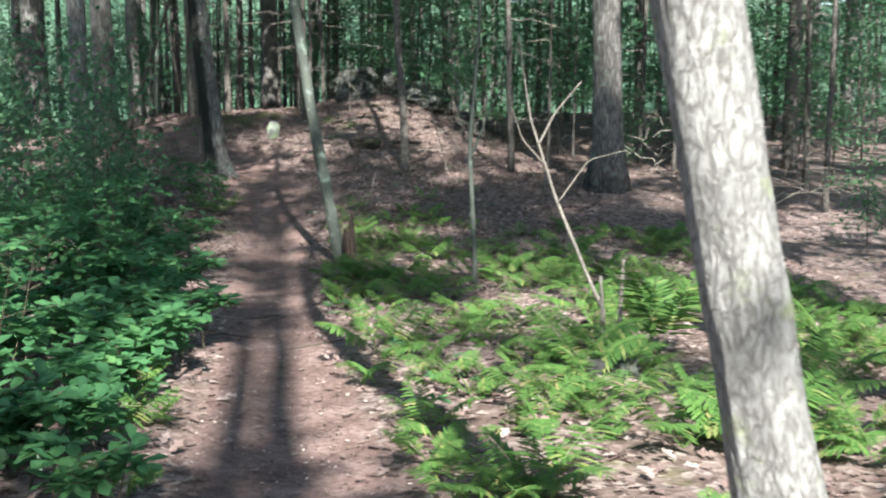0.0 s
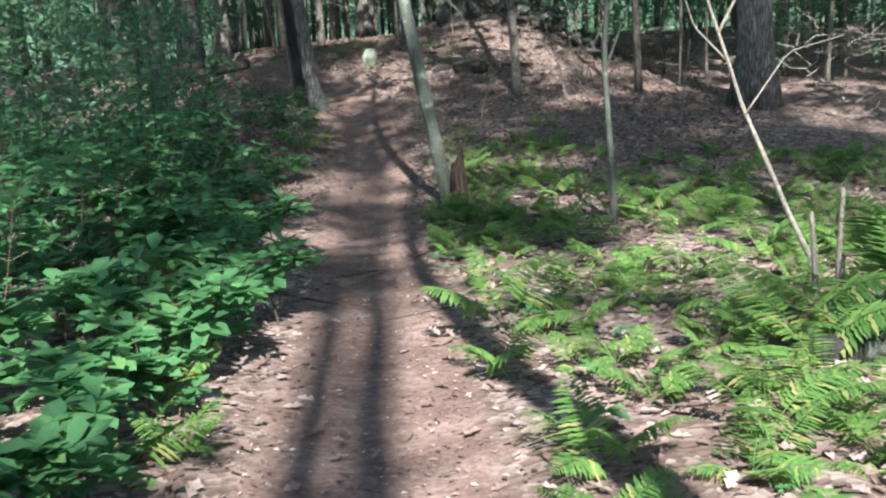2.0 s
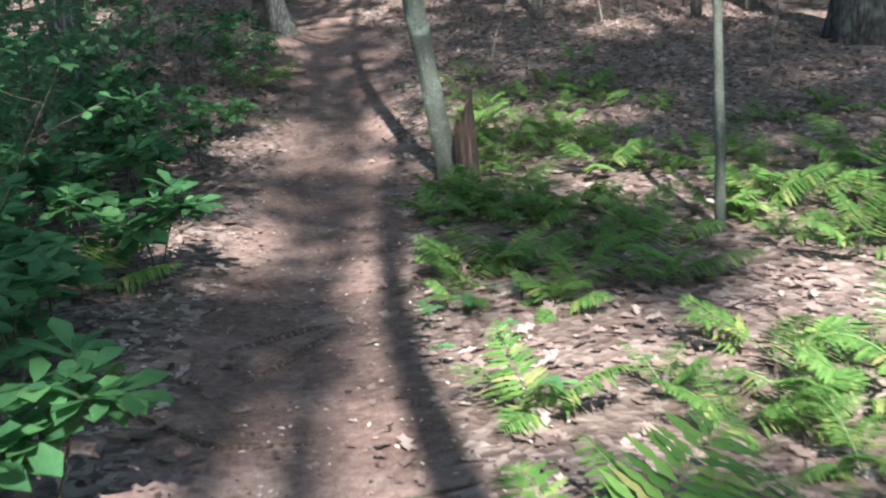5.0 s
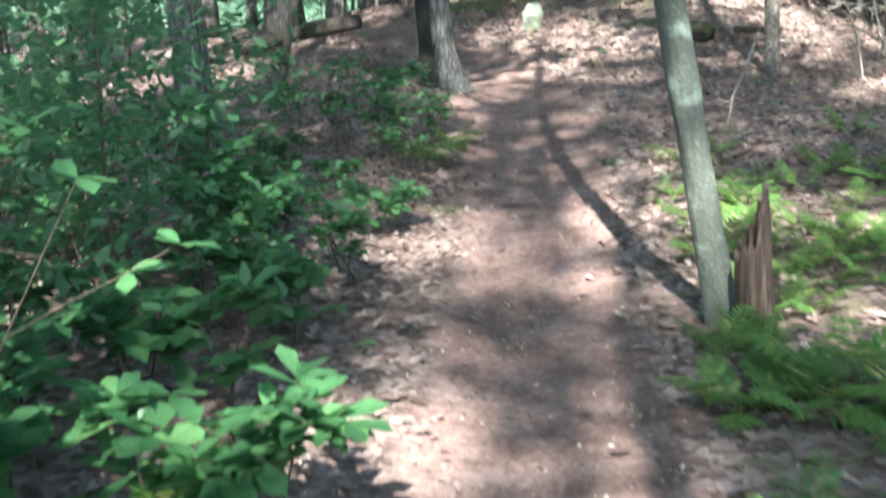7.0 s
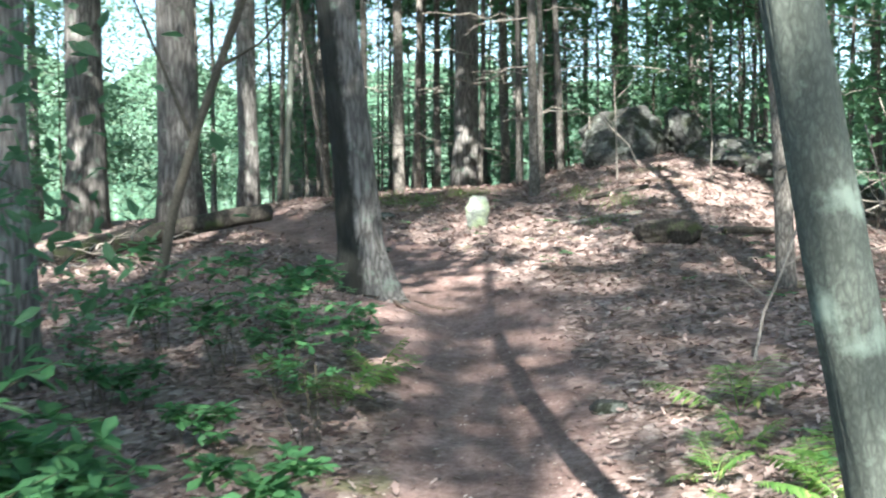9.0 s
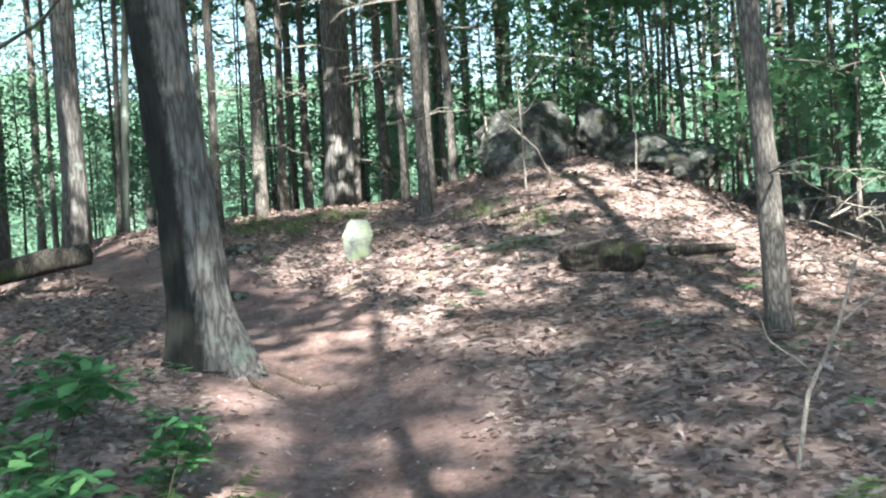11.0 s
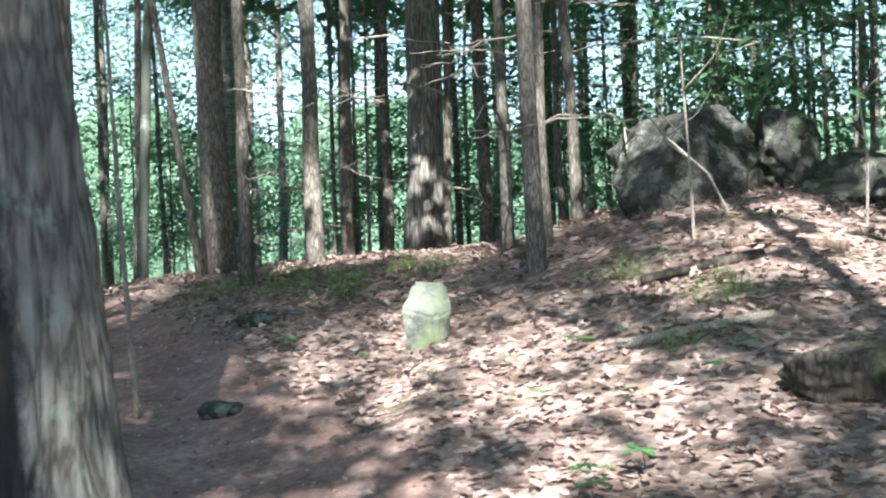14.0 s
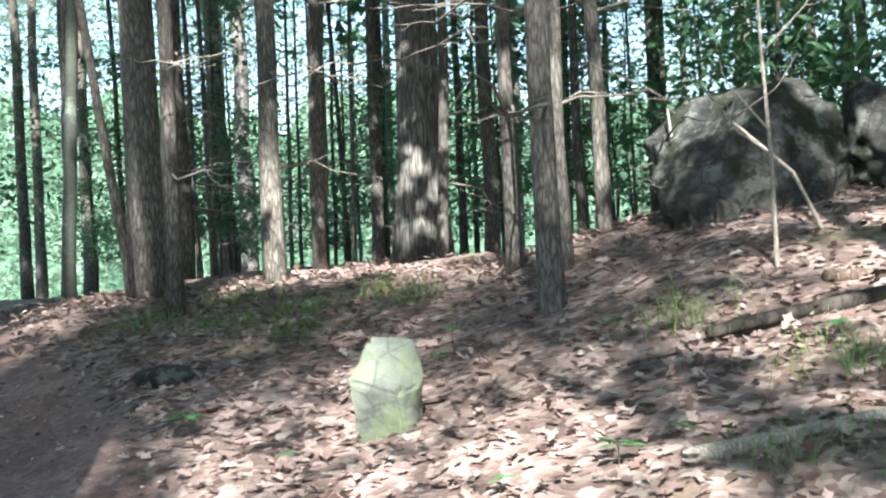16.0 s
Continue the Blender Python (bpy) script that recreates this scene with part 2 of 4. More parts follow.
def tube(path, radii, sides=10, rough=0.0, freq=8.0, flare=0.0, lobes=5, seed=0, cap=True, ridges=0.0, ridge_freq=9.0):
    """A tapering limb along path; rough and ridges move the skin in and out, flare spreads its foot."""
    path = np.asarray(path, float)
    n = len(path)
    radii = np.broadcast_to(np.asarray(radii, float), (n,))
    tangent = np.gradient(path, axis=0)
    tangent /= np.linalg.norm(tangent, axis=1)[:, None] + 1e-9
    ref = np.array([0.0, 1.0, 0.0]) if abs(tangent[0][1]) < 0.8 else np.array([1.0, 0, 0])
    u = np.cross(tangent, ref)
    u /= np.linalg.norm(u, axis=1)[:, None]
    w = np.cross(u, tangent)
    angle = np.arange(sides) * 2 * np.pi / sides
    length = np.concatenate([[0], np.cumsum(np.linalg.norm(np.diff(path, axis=0), axis=1))])
    verts = []
    for i in range(n):
        spread = flare * math.exp(-max(length[i] - 0.2, 0) / 0.22)
        for a in angle:
            r = radii[i] * (1 + spread * (0.75 + 0.5 * math.cos(lobes * a + seed)))
            if rough or ridges:
                c, s = math.cos(a), math.sin(a)
                r *= 1 + rough * noise.noise((c * freq * 0.2 + seed, s * freq * 0.2, length[i] * freq * 0.35))
                if ridges:
                    g = noise.noise((c * ridge_freq * 0.5, s * ridge_freq * 0.5 + seed, length[i] * 2.2))
                    r *= 1 + ridges * (0.5 - abs(g) * 2.2)
            verts.append(path[i] + r * (math.cos(a) * u[i] + math.sin(a) * w[i]))
    faces = [(i * sides + j, i * sides + (j + 1) % sides, (i + 1) * sides + (j + 1) % sides, (i + 1) * sides + j) for i in range(n - 1) for j in range(sides)]
    if cap:
        verts.append(path[-1] + tangent[-1] * radii[-1] * 0.4)
        faces += [((n - 1) * sides + j, (n - 1) * sides + (j + 1) % sides, n * sides) for j in range(sides)]
        verts.append(path[0])
        faces += [((j + 1) % sides, j, n * sides + 1) for j in range(sides)]
    return np.array(verts), faces


def joined(pieces):
    verts, faces, k = [], [], 0
    for v, f in pieces:
        verts.append(np.asarray(v, float))
        faces += [tuple(i + k for i in x) for x in f]
        k += len(v)
    return np.concatenate(verts), faces


def placed(template, at, yaw, pitch, roll, size):
    """Many turned copies of a small template (points, triangles) as one set of points and triangles. The template lies along x."""
    v, f = np.asarray(template[0], float), np.asarray(template[1], int)
    at, size = np.asarray(at, float), np.asarray(size, float)
    n = len(at)
    cy, sy, cp, sp, cr, sr = np.cos(yaw), np.sin(yaw), np.cos(pitch), np.sin(pitch), np.cos(roll), np.sin(roll)
    x, y, z = v[:, 0][None], v[:, 1][None], v[:, 2][None]
    y2, z2 = y * cr[:, None] - z * sr[:, None], y * sr[:, None] + z * cr[:, None]
    x3, z3 = x * cp[:, None] - z2 * sp[:, None], x * sp[:, None] + z2 * cp[:, None]
    x4, y4 = x3 * cy[:, None] - y2 * sy[:, None], x3 * sy[:, None] + y2 * cy[:, None]
    if size.ndim == 1:
        size = size[:, None]
    out = np.stack([x4 * size + at[:, :1], y4 * size + at[:, 1:2], z3 * size + at[:, 2:]], axis=2).reshape(-1, 3)
    faces = (f[None] + (np.arange(n) * len(v))[:, None, None]).reshape(-1, f.shape[1])
    return out, faces


LEAF_OVAL = ([(0, 0, 0), (0.55, 0, -0.05), (1, 0, -0.08), (0.3, 0.17, 0.02), (0.7, 0.26, 0.02), (0.3, -0.17, 0.02), (0.7, -0.26, 0.02)],
             [(0, 1, 3), (3, 1, 4), (4, 1, 2), (0, 5, 1), (5, 6, 1), (6, 2, 1)])
LEAF_SMALL = ([(0, 0, 0), (0.5, 0.28, 0.05), (1, 0, -0.05), (0.5, -0.28, 0.05)], [(0, 2, 1), (0, 3, 2)])
LEAF_LOBED = ([(0, 0, 0), (0.34, 0.24, 0.05), (0.44, 0.1, 0.02), (0.66, 0.33, 0.09), (0.78, 0.14, 0.04), (1, 0, 0.06), (0.78, -0.14, 0.04), (0.66, -0.33, 0.09), (0.44, -0.1, 0.02), (0.34, -0.24, 0.05)],
              [(0, 2, 1), (2, 4, 3), (4, 6, 5), (6, 8, 7), (8, 0, 9), (0, 8, 2), (2, 8, 6), (2, 6, 4)])
NEEDLE_SPRAY = ([(0, 0, 0), (0.3, 0.16, 0), (0.34, 0.03, 0), (0.55, 0.2, 0), (0.6, 0.03, 0), (1, 0, -0.06), (0.6, -0.03, 0), (0.55, -0.2, 0), (0.34, -0.03, 0), (0.3, -0.16, 0)],
                [(0, 2, 1), (2, 4, 3), (0, 8, 2), (2, 8, 6), (2, 6, 4), (4, 6, 5), (0, 9, 8), (8, 7, 6)])

# ---------- ground ----------
PROFILE_Y = (-60, -30, 0, 4, 8, 11, 14, 16, 18, 20, 22, 24, 26, 28, 31, 36, 60, 120, 400)
PROFILE_Z = (0.6, 0.3, 0, -0.2, -0.45, -0.65, -0.72, -0.62, -0.35, -0.08, 0.2, 0.5, 0.86, 1.03, 1.05, 0.8, -1, -3, -3)
TRAIL_Y = (-60, -10, 0, 4, 8, 11, 14, 18, 20, 22, 24, 26, 30, 60)
TRAIL_X = (1.5, -0.1, -0.3, -0.6, -1.2, -1.75, -2.2, -2.8, -3.3, -4.2, -5.6, -7.2, -10, -30)


def trail_x(y):
    return np.interp(y, TRAIL_Y, TRAIL_X)


def ground_z(x, y):
    x, y = np.asarray(x, float), np.asarray(y, float)
    z = sum(0.2 * np.interp(y + o, PROFILE_Y, PROFILE_Z) for o in (-1.2, -0.6, 0, 0.6, 1.2))
    z = z + 0.57 * np.exp(-((x + 1.5) / 1.6) ** 2 - ((y - 26) / 3.0) ** 2)
    z = z - 0.5 / (1 + np.exp(np.clip(-(x - 0.5) / 0.6, -50, 50))) * np.exp(-((y - 27) / 5) ** 2)
    z = z + 0.25 * np.exp(-((x - 2) / 3) ** 2 - ((y - 17) / 4) ** 2)
    z = z - 0.7 / (1 + np.exp(np.clip(-(-x - 8.5) / 1.2, -50, 50))) * np.exp(-((y - 28) / 9) ** 2)
    d = x - trail_x(y)
    return z + (0.12 * np.clip((y - 13) / 6, 0, 1) * (0.6 - 0.4 * np.tanh(d / 0.5)) + 0.05) * (1 - np.exp(-(d / 0.9) ** 2)) - 0.05 * np.exp(-(d / 0.5) ** 2)


def gz(x, y):
    return float(ground_z(x, y))


def build_ground():
    def steps(lo, a, b, hi, fine, grow):
        inner = list(np.arange(a, b + fine, fine))
        up, down, d = [inner[-1]], [inner[0]], fine
        while up[-1] < hi:
            d *= grow
            up.append(up[-1] + d)
        d = fine
        while down[-1] > lo:
            d *= grow
            down.append(down[-1] - d)
        return np.array(down[:0:-1] + inner + up[1:])
    xs, ys = steps(-420, -9, 6, 420, 0.085, 1.13), steps(-420, 1.5, 30, 600, 0.085, 1.13)
    X, Y = np.meshgrid(xs, ys)
    Z = ground_z(X, Y)
    near = (np.abs(X) < 14) & (Y > -4) & (Y < 36)
    lumps = np.zeros_like(Z)
    for i, j in zip(*np.nonzero(near)):
        lumps[i, j] = 0.05 * noise.noise((X[i, j] * 0.9, Y[i, j] * 0.9, 0)) + 0.022 * noise.noise((X[i, j] * 4.1, Y[i, j] * 4.1, 7))
    on = np.exp(-((X - trail_x(Y)) / 0.62) ** 2)
    Z = Z + lumps * (1 - 0.55 * on)
    w = len(xs)
    i, j = np.meshgrid(np.arange(len(ys) - 1), np.arange(w - 1), indexing="ij")
    a = (i * w + j).ravel()
    me = flat(np.stack([X, Y, Z], 2).reshape(-1, 3), np.stack([a, a + 1, a + w + 1, a + w], 1), "ground", GROUND, True)
    width = 0.5 + 0.28 * np.clip((Y - 16) / 4, 0, 1)
    bare = np.exp(-(np.abs(X - trail_x(Y)) / width) ** 3)
    me.attributes.new("trail", "FLOAT", "POINT").data.foreach_set("value", bare.ravel())
    return tagged(new("ground", me), "brown leaf-strewn forest floor with a bare earth footpath", "ground", kind="structure")


build_ground()


# ---------- trees ----------
def stem_path(height, lean=(0, 0), bow=0.0, rings=14, seed=0, sunk=0.25, wander=0.0, span=None):
    h = np.linspace(-sunk, height, rings)
    k = np.clip(h, 0, None)
    x = lean[0] * k + bow * np.sin(np.clip(k / (span or height), 0, 1) * math.pi)
    y = lean[1] * k
    if wander:
        x = x + np.array([wander * noise.noise((v * 0.6, seed, 0)) for v in k])
        y = y + np.array([wander * noise.noise((v * 0.6, seed, 9)) for v in k])
    return np.stack([x, y, h], 1)


def limb_path(start, yaw, rise, length, n=6, droop=0.0, seed=0, wander=0.08):
    s = np.linspace(0, 1, n)
    out = np.stack([np.cos(yaw) * s, np.sin(yaw) * s, rise * s - droop * s * s], 1) * length + np.asarray(start)
    for i in range(1, n):
        out[i] += [wander * length * noise.noise((seed, i * 0.7, k)) for k in range(3)]
    return out


def crown_mesh(centres, spread, per, leaf, size, mat, rng, flatten=0.7):
    centres = np.asarray(centres, float)
    n = len(centres) * per
    at = np.repeat(centres, per, 0) + rng.normal(0, 1, (n, 3)) * np.asarray([spread, spread, spread * flatten])
    v, f = placed(leaf, at, rng.uniform(0, 6.283, n), rng.normal(-0.2, 0.5, n), rng.normal(0, 0.5, n), rng.uniform(0.7, 1.3, n) * size)
    return flat(v, f, "crown", mat)


def broadleaf_tree(at, r, height, lean, bark, label, seed, crown_from=0.5, limbs=7, flare=0.5, detail=False, bow=0.0, leaves=True, group="", lobes=5, per=80, spread=0.46):
    rng = np.random.default_rng(seed)
    tree = thing("tree", (at[0], at[1], gz(*at)), label, "tree", group)
    if detail:
        low = stem_path(5.2, lean, bow, 150, seed, 0.3, span=height)
        path = np.concatenate([low, stem_path(height, lean, bow, 14, seed, -5.8)])
        sides = 56
    else:
        path, sides = stem_path(height, lean, bow, 18, seed, wander=0.12 if r > 0.1 else 0.06), 14
    k = np.clip(path[:, 2] / height, 0, 1)
    radii = r * (1 - 0.75 * k ** 1.1)
    v, f = tube(path, radii, sides, 0.1, 8, flare, lobes, seed, ridges=0.075 if detail else 0.03, ridge_freq=22 if detail else 9)
    part("trunk", flat(v, f, "trunk", bark, True), tree)
    ends = []
    for i in range(limbs):
        z = height * (crown_from + (0.97 - crown_from) * (i + 0.5) / limbs)
        base = np.array([np.interp(z, path[:, 2], path[:, c]) for c in range(3)])
        p = limb_path(base, rng.uniform(0, 6.283), rng.uniform(0.25, 0.8), height * rng.uniform(0.16, 0.26), 6, 0.1, seed * 7 + i)
        v, f = tube(p, np.linspace(r * 0.32, r * 0.05, 6), 6)
        part("limb", flat(v, f, "limb", bark, True), tree)
        ends += [p[3], p[4], p[5], p[5] + rng.normal(0, 0.5, 3)]
    if leaves and ends:
        part("crown", crown_mesh(ends + [path[-1]], spread, per, LEAF_SMALL, 0.25, LEAF_TREE, rng), tree)
    return tree


def pine_tree(at, r, height, label, seed, lean=(0, 0), branches=11, crown_from=0.5, group="", low=0.8, flare=0.25, detail=False):
    rng = np.random.default_rng(seed)
    tree = thing("pine_tree", (at[0], at[1], gz(*at)), label, "tree", group)
    path = stem_path(height, lean, 0, 60 if detail else 22, seed, wander=0.05)
    k = np.clip(path[:, 2] / height, 0, 1)
    knots = 1 + (0.1 * np.exp(-(((path[:, 2] * 2.1) % 1 - 0.5) / 0.12) ** 2) if detail else 0)
    v, f = tube(path, r * (1 - 0.8 * k) * knots, 22 if detail else 10, 0.1, 10, flare, 4, seed, ridges=0.03)
    part("trunk", flat(v, f, "trunk", BARK_PINE, True), tree)
    for i in range(branches):
        z = low + (height * crown_from - low) * (i / branches) ** 0.9
        base = np.array([np.interp(z, path[:, 2], path[:, c]) for c in range(3)])
        p = limb_path(base, rng.uniform(0, 6.283), rng.uniform(-0.1, 0.25), rng.uniform(0.5, 1.5), 6, 0.15, seed * 5 + i, 0.12)
        pieces = [tube(p, np.linspace(0.011, 0.003, 6), 5, cap=False)]
        for q in range(5):
            a = p[rng.integers(2, 6)]
            pieces.append(tube(limb_path(a, rng.uniform(0, 6.283), rng.uniform(-0.3, 0.4), rng.uniform(0.15, 0.45), 4, 0, q + i), np.linspace(0.005, 0.0015, 4), 4, cap=False))
        v, f = joined(pieces)
        part("branch", flat(v, f, "branch", BARK_TWIG, True), tree)
    ends = []
    for i in range(26):
        z = height * (crown_from + (1 - crown_from) * i / 26)
        base = np.array([np.interp(z, path[:, 2], path[:, c]) for c in range(3)])
        reach = (height - z) * 0.28 + 0.5
        a = rng.uniform(0, 6.283)
        ends += [base + np.array([math.cos(a) * reach * s, math.sin(a) * reach * s, -0.1 * s]) for s in (0.35, 0.7, 1.0)]
    part("crown", crown_mesh(ends, 0.4, 3, NEEDLE_SPRAY, 0.75, NEEDLES, rng, 0.3), tree)
    return tree


def sapling(at, height, label, seed, leafy=True, needles=False, r=0.02, group="", lean=(0, 0), name="sapling", fine=20, limbs=9):
    rng = np.random.default_rng(seed)
    tree = thing(name, (at[0], at[1], gz(*at)), label, "sapling", group)
    path = stem_path(height, lean, 0, 16, seed, 0.1, 0.12)
    v, f = tube(path, np.linspace(r, r * 0.25, 16), 8, 0.1)
    part("trunk", flat(v, f, "trunk", STEM_DARK if not needles else BARK_PINE, True), tree)
    centres = []
    for i in range(limbs):
        z = height * (0.22 + 0.76 * (i + rng.uniform(0, 0.8)) / limbs)
        base = np.array([np.interp(z, path[:, 2], path[:, c]) for c in range(3)])
        p = limb_path(base, rng.uniform(0, 6.283), rng.uniform(0.0, 0.5), height * rng.uniform(0.12, 0.3), 6, 0.25, seed * 3 + i, 0.1)
        v, f = tube(p, np.linspace(r * 0.4, r * 0.1, 6), 5, cap=False)
        part("limb", flat(v, f, "limb", STEM_DARK, True), tree)
        centres += [p[2], p[3], p[4], p[5]]
    if leafy:
        part("crown", crown_mesh(centres, 0.19 * height ** 0.5, fine, NEEDLE_SPRAY if needles else (LEAF_OVAL if fine < 30 else LEAF_SMALL), 0.27 if needles else 0.1,
                                 NEEDLES if needles else LEAF_TREE, rng, 0.4), tree)
    return tree


def spot(x, y, s=1.0, turn=0.0, sink=0.0):
    return Matrix.LocRotScale((x, y, gz(x, y) - sink), Euler((0, 0, turn)), (s, s, s))


# the trees that stand by the path
broadleaf_tree((0.985, 2.76), 0.112, 15, (-0.03, -0.01), BARK_PLATY, "pale platy-barked leaning trunk close beside the path", 1, 0.55, 6, 0.3, True, bow=-0.85)
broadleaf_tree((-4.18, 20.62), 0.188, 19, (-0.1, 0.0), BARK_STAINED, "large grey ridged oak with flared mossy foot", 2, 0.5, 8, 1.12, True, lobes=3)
broadleaf_tree((-1.29, 13.8), 0.072, 12, (-0.04, -0.01), BARK_SMOOTH, "slender lichen-spotted grey trunk leaning over the path", 3, 0.55, 6, 0.3, True, bow=-0.53)
broadleaf_tree((2.7, 18.1), 0.25, 18, (-0.02, 0.0), BARK_OAK, "thick oak trunk with a sunlit flank", 4, 0.45, 8, 0.7)
broadleaf_tree((-5.65, 17.4), 0.15, 17, (0.0, 0.0), BARK_OAK, "grey trunk behind the leafy shrubs", 5, 0.5, 7, 0.4)
broadleaf_tree((-7.1, 23.6), 0.24, 19, (-0.015, 0.0), BARK_OAK, "large mottled trunk beside the fallen log", 6, 0.5, 8, 0.5)
broadleaf_tree((-7.4, 26.8), 0.15, 18, (0.0, 0.0), BARK_OAK, "sunlit pale grey trunk on the slope", 7, 0.5, 7, 0.4)
broadleaf_tree((-6.0, 27.0), 0.13, 18, (-0.035, 0.02), BARK_PINE, "dark broad trunk with one sunlit side", 8, 0.5, 7, 0.4)
broadleaf_tree((-4.65, 30.2), 0.22, 18, (0.005, 0.0), BARK_OAK, "thick mossy trunk on the crest of the rise", 9, 0.5, 7, 0.5)
broadleaf_tree((-6.35, 27.4), 0.038, 9, (-0.15, 0.0), BARK_PINE, "thin dark leaning trunk on the crest", 10, 0.55, 5, 0.2)
broadleaf_tree((-7.25, 28.1), 0.055, 10, (0.06, 0.0), BARK_SMOOTH, "thin pale trunk on the crest", 11, 0.55, 5, 0.2)
broadleaf_tree((-7.45, 28.4), 0.045, 10, (-0.03, 0.02), BARK_PINE, "thin crooked trunk on the crest", 12, 0.55, 5, 0.2, bow=0.25)
broadleaf_tree((-5.35, 28.9), 0.05, 9, (0.12, 0.0), BARK_PINE, "dark thin trunk leaning over the crest", 13, 0.55, 5, 0.2, bow=-0.2)
for i, (x, y, r, lean) in enumerate([(-3.05, 24.85, 0.06, -0.015), (-3.02, 25.75, 0.045, -0.01), (-3.37, 26.2, 0.05, 0.0), (-2.82, 26.5, 0.05, -0.03), (-5.3, 27.6, 0.085, 0.0),
                                     (-5.15, 28.3, 0.055, 0.01), (-5.5, 26.2, 0.055, 0.0), (-0.69, 20.42, 0.075, -0.05), (-4.2, 32.0, 0.09, 0.0), (-5.4, 31.5, 0.07, 0.01),
                                     (1.23, 20.0, 0.06, -0.03), (6.3, 19.2, 0.06, -0.02), (6.0, 17.3, 0.05, 0.0), (4.1, 23.3, 0.09, 0.0)]):
    pine_tree((x, y), r, 13 if r > 0.05 else 10, "straight pine trunk with dead twiggy branch stubs", 40 + i, (lean, 0.0), 9, 0.45, "pines on the rise", detail=i in (0, 7), low=0.9)

# the woods around: a few grown forms, repeated
rng = np.random.default_rng(77)
taken = [(-3.07, 24.85), (-6.1, 27.0), (-4.65, 30.2), (2.7, 18.1), (-7.1, 23.6), (-7.4, 26.8), (1.6, -8.0), (-5.5, 26.2), (-5.3, 27.6)]


def free_spots(count, box, gap, corridor=1.9):
    out = []
    for _ in range(count * 60):
        if len(out) == count:
            break
        x, y = rng.uniform(box[0], box[1]), rng.uniform(box[2], box[3])
        if abs(x - float(trail_x(y))) < corridor or any((x - a) ** 2 + (y - b) ** 2 < gap * gap for a, b in taken):
            continue
        taken.append((x, y))
        out.append((x, y))
    return out


def repeat(originals, spots, low=0.8, high=1.2):
    for n, (x, y) in enumerate(spots):
        m = spot(x, y, rng.uniform(low, high), rng.uniform(0, 6.283))
        if n < len(originals):
            originals[n].matrix_world = m
        else:
            copy_thing(originals[n % len(originals)], m)


pines = [pine_tree((0, 60 + i), 0.045 + 0.016 * i, 12 + i, "slim dark pine trunk with dead lower branches", 100 + i, (rng.uniform(-0.03, 0.03), 0), 9, 0.46, "pine wood") for i in range(5)]
thin = [pine_tree((1, 60 + i), 0.028 + 0.008 * i, 8 + i, "thin young pine stem bristling with dead twigs", 110 + i, (rng.uniform(-0.06, 0.06), 0), 8, 0.6, "thin pine stems", low=0.5) for i in range(3)]
repeat(thin, free_spots(40, (-9, 3, 28.4, 38), 0.5) + free_spots(18, (1.5, 9, 20.5, 34), 0.7))
repeat(pines, free_spots(30, (-9, 9, 29.5, 46), 0.9) + free_spots(18, (4.5, 16, 19.5, 40), 1.1) + free_spots(16, (-20, -8.5, 22, 44), 1.4))
# Tall oaks out of view: one throws the path's trunk shadow, copies add shade.
tall = broadleaf_tree((0.92, -8.0), 0.17, 26, (0, 0), BARK_OAK, "unseen tall straight oak whose high crown is there for shade", 119, 0.64, 13, 0.4, group="tall oaks", per=95, spread=0.34)
copy_thing(tall, spot(0.2, -8.9, 0.95, 2.2))
copy_thing(tall, spot(0.9, -6.2, 0.97, 5.0))
copy_thing(tall, spot(-4.2, -0.6, 0.97, 4.0))
copy_thing(tall, spot(-2.3, 3.3, 1.0, 1.0))
copy_thing(tall, spot(3.2, 3.0, 1.0, 0.3))
oaks = [broadleaf_tree((3, 60 + i), 0.13 + 0.04 * i, 15 + i, (rng.uniform(-0.03, 0.03), 0), BARK_OAK, "tall broadleaf tree in the woods around; unseen ones are added for shade", 120 + i, 0.42, 7, 0.4, group="broadleaf wood", per=75, spread=0.34) for i in range(4)]
taken += [(0.83, 2.72), (-5.65, 17.4)]
# The first seven spots lie out of view, added to cast shade.
repeat(oaks, [(-1.3, -8.5), (-1.9, -5.5), (-4.6, -6.5), (-7.6, 7.2), (5.4, 1.8), (8.2, 6.2), (-8.6, 1.5)] + free_spots(14, (-14, 16, 28, 50), 2.2) + free_spots(5, (-16, -8.8, 4, 22), 2.5) + free_spots(5, (7.5, 16, 2, 18), 2.5) + free_spots(9, (-16, 18, -44, -22), 3.2) + free_spots(7, (-16, -9, 22, 38), 1.8))

greens = [sapling((6, 60 + i), 3.0 + i, "leafy green understorey sapling", 140 + i, True, False, 0.025, "understorey saplings", fine=52, limbs=5) for i in range(3)]
repeat(greens, free_spots(30, (-11, 0, 33, 44), 0.8) + free_spots(16, (-14, 10, 30, 46), 0.9) + free_spots(22, (-15, -8.0, 14, 34), 0.9) + free_spots(10, (5.5, 12, 12, 30), 1.0) + [(-9.0, 29.0), (-10.2, 31.0), (-9.5, 33.0), (-11.2, 30.0), (-8.6, 32.2), (-10.6, 27.6), (-12.2, 32.0), (-8.2, 34.5), (0.9, 24.6), (0.2, 26.6), (1.9, 22.6), (-0.3, 27.4), (-1.5, 28.2), (2.6, 25.0)])
hemlocks = [sapling((9, 60 + i), 3.5 + i, "young hemlock with flat sprays of needles", 150 + i, True, True, 0.03, "young hemlocks", fine=22, limbs=6) for i in range(3)]
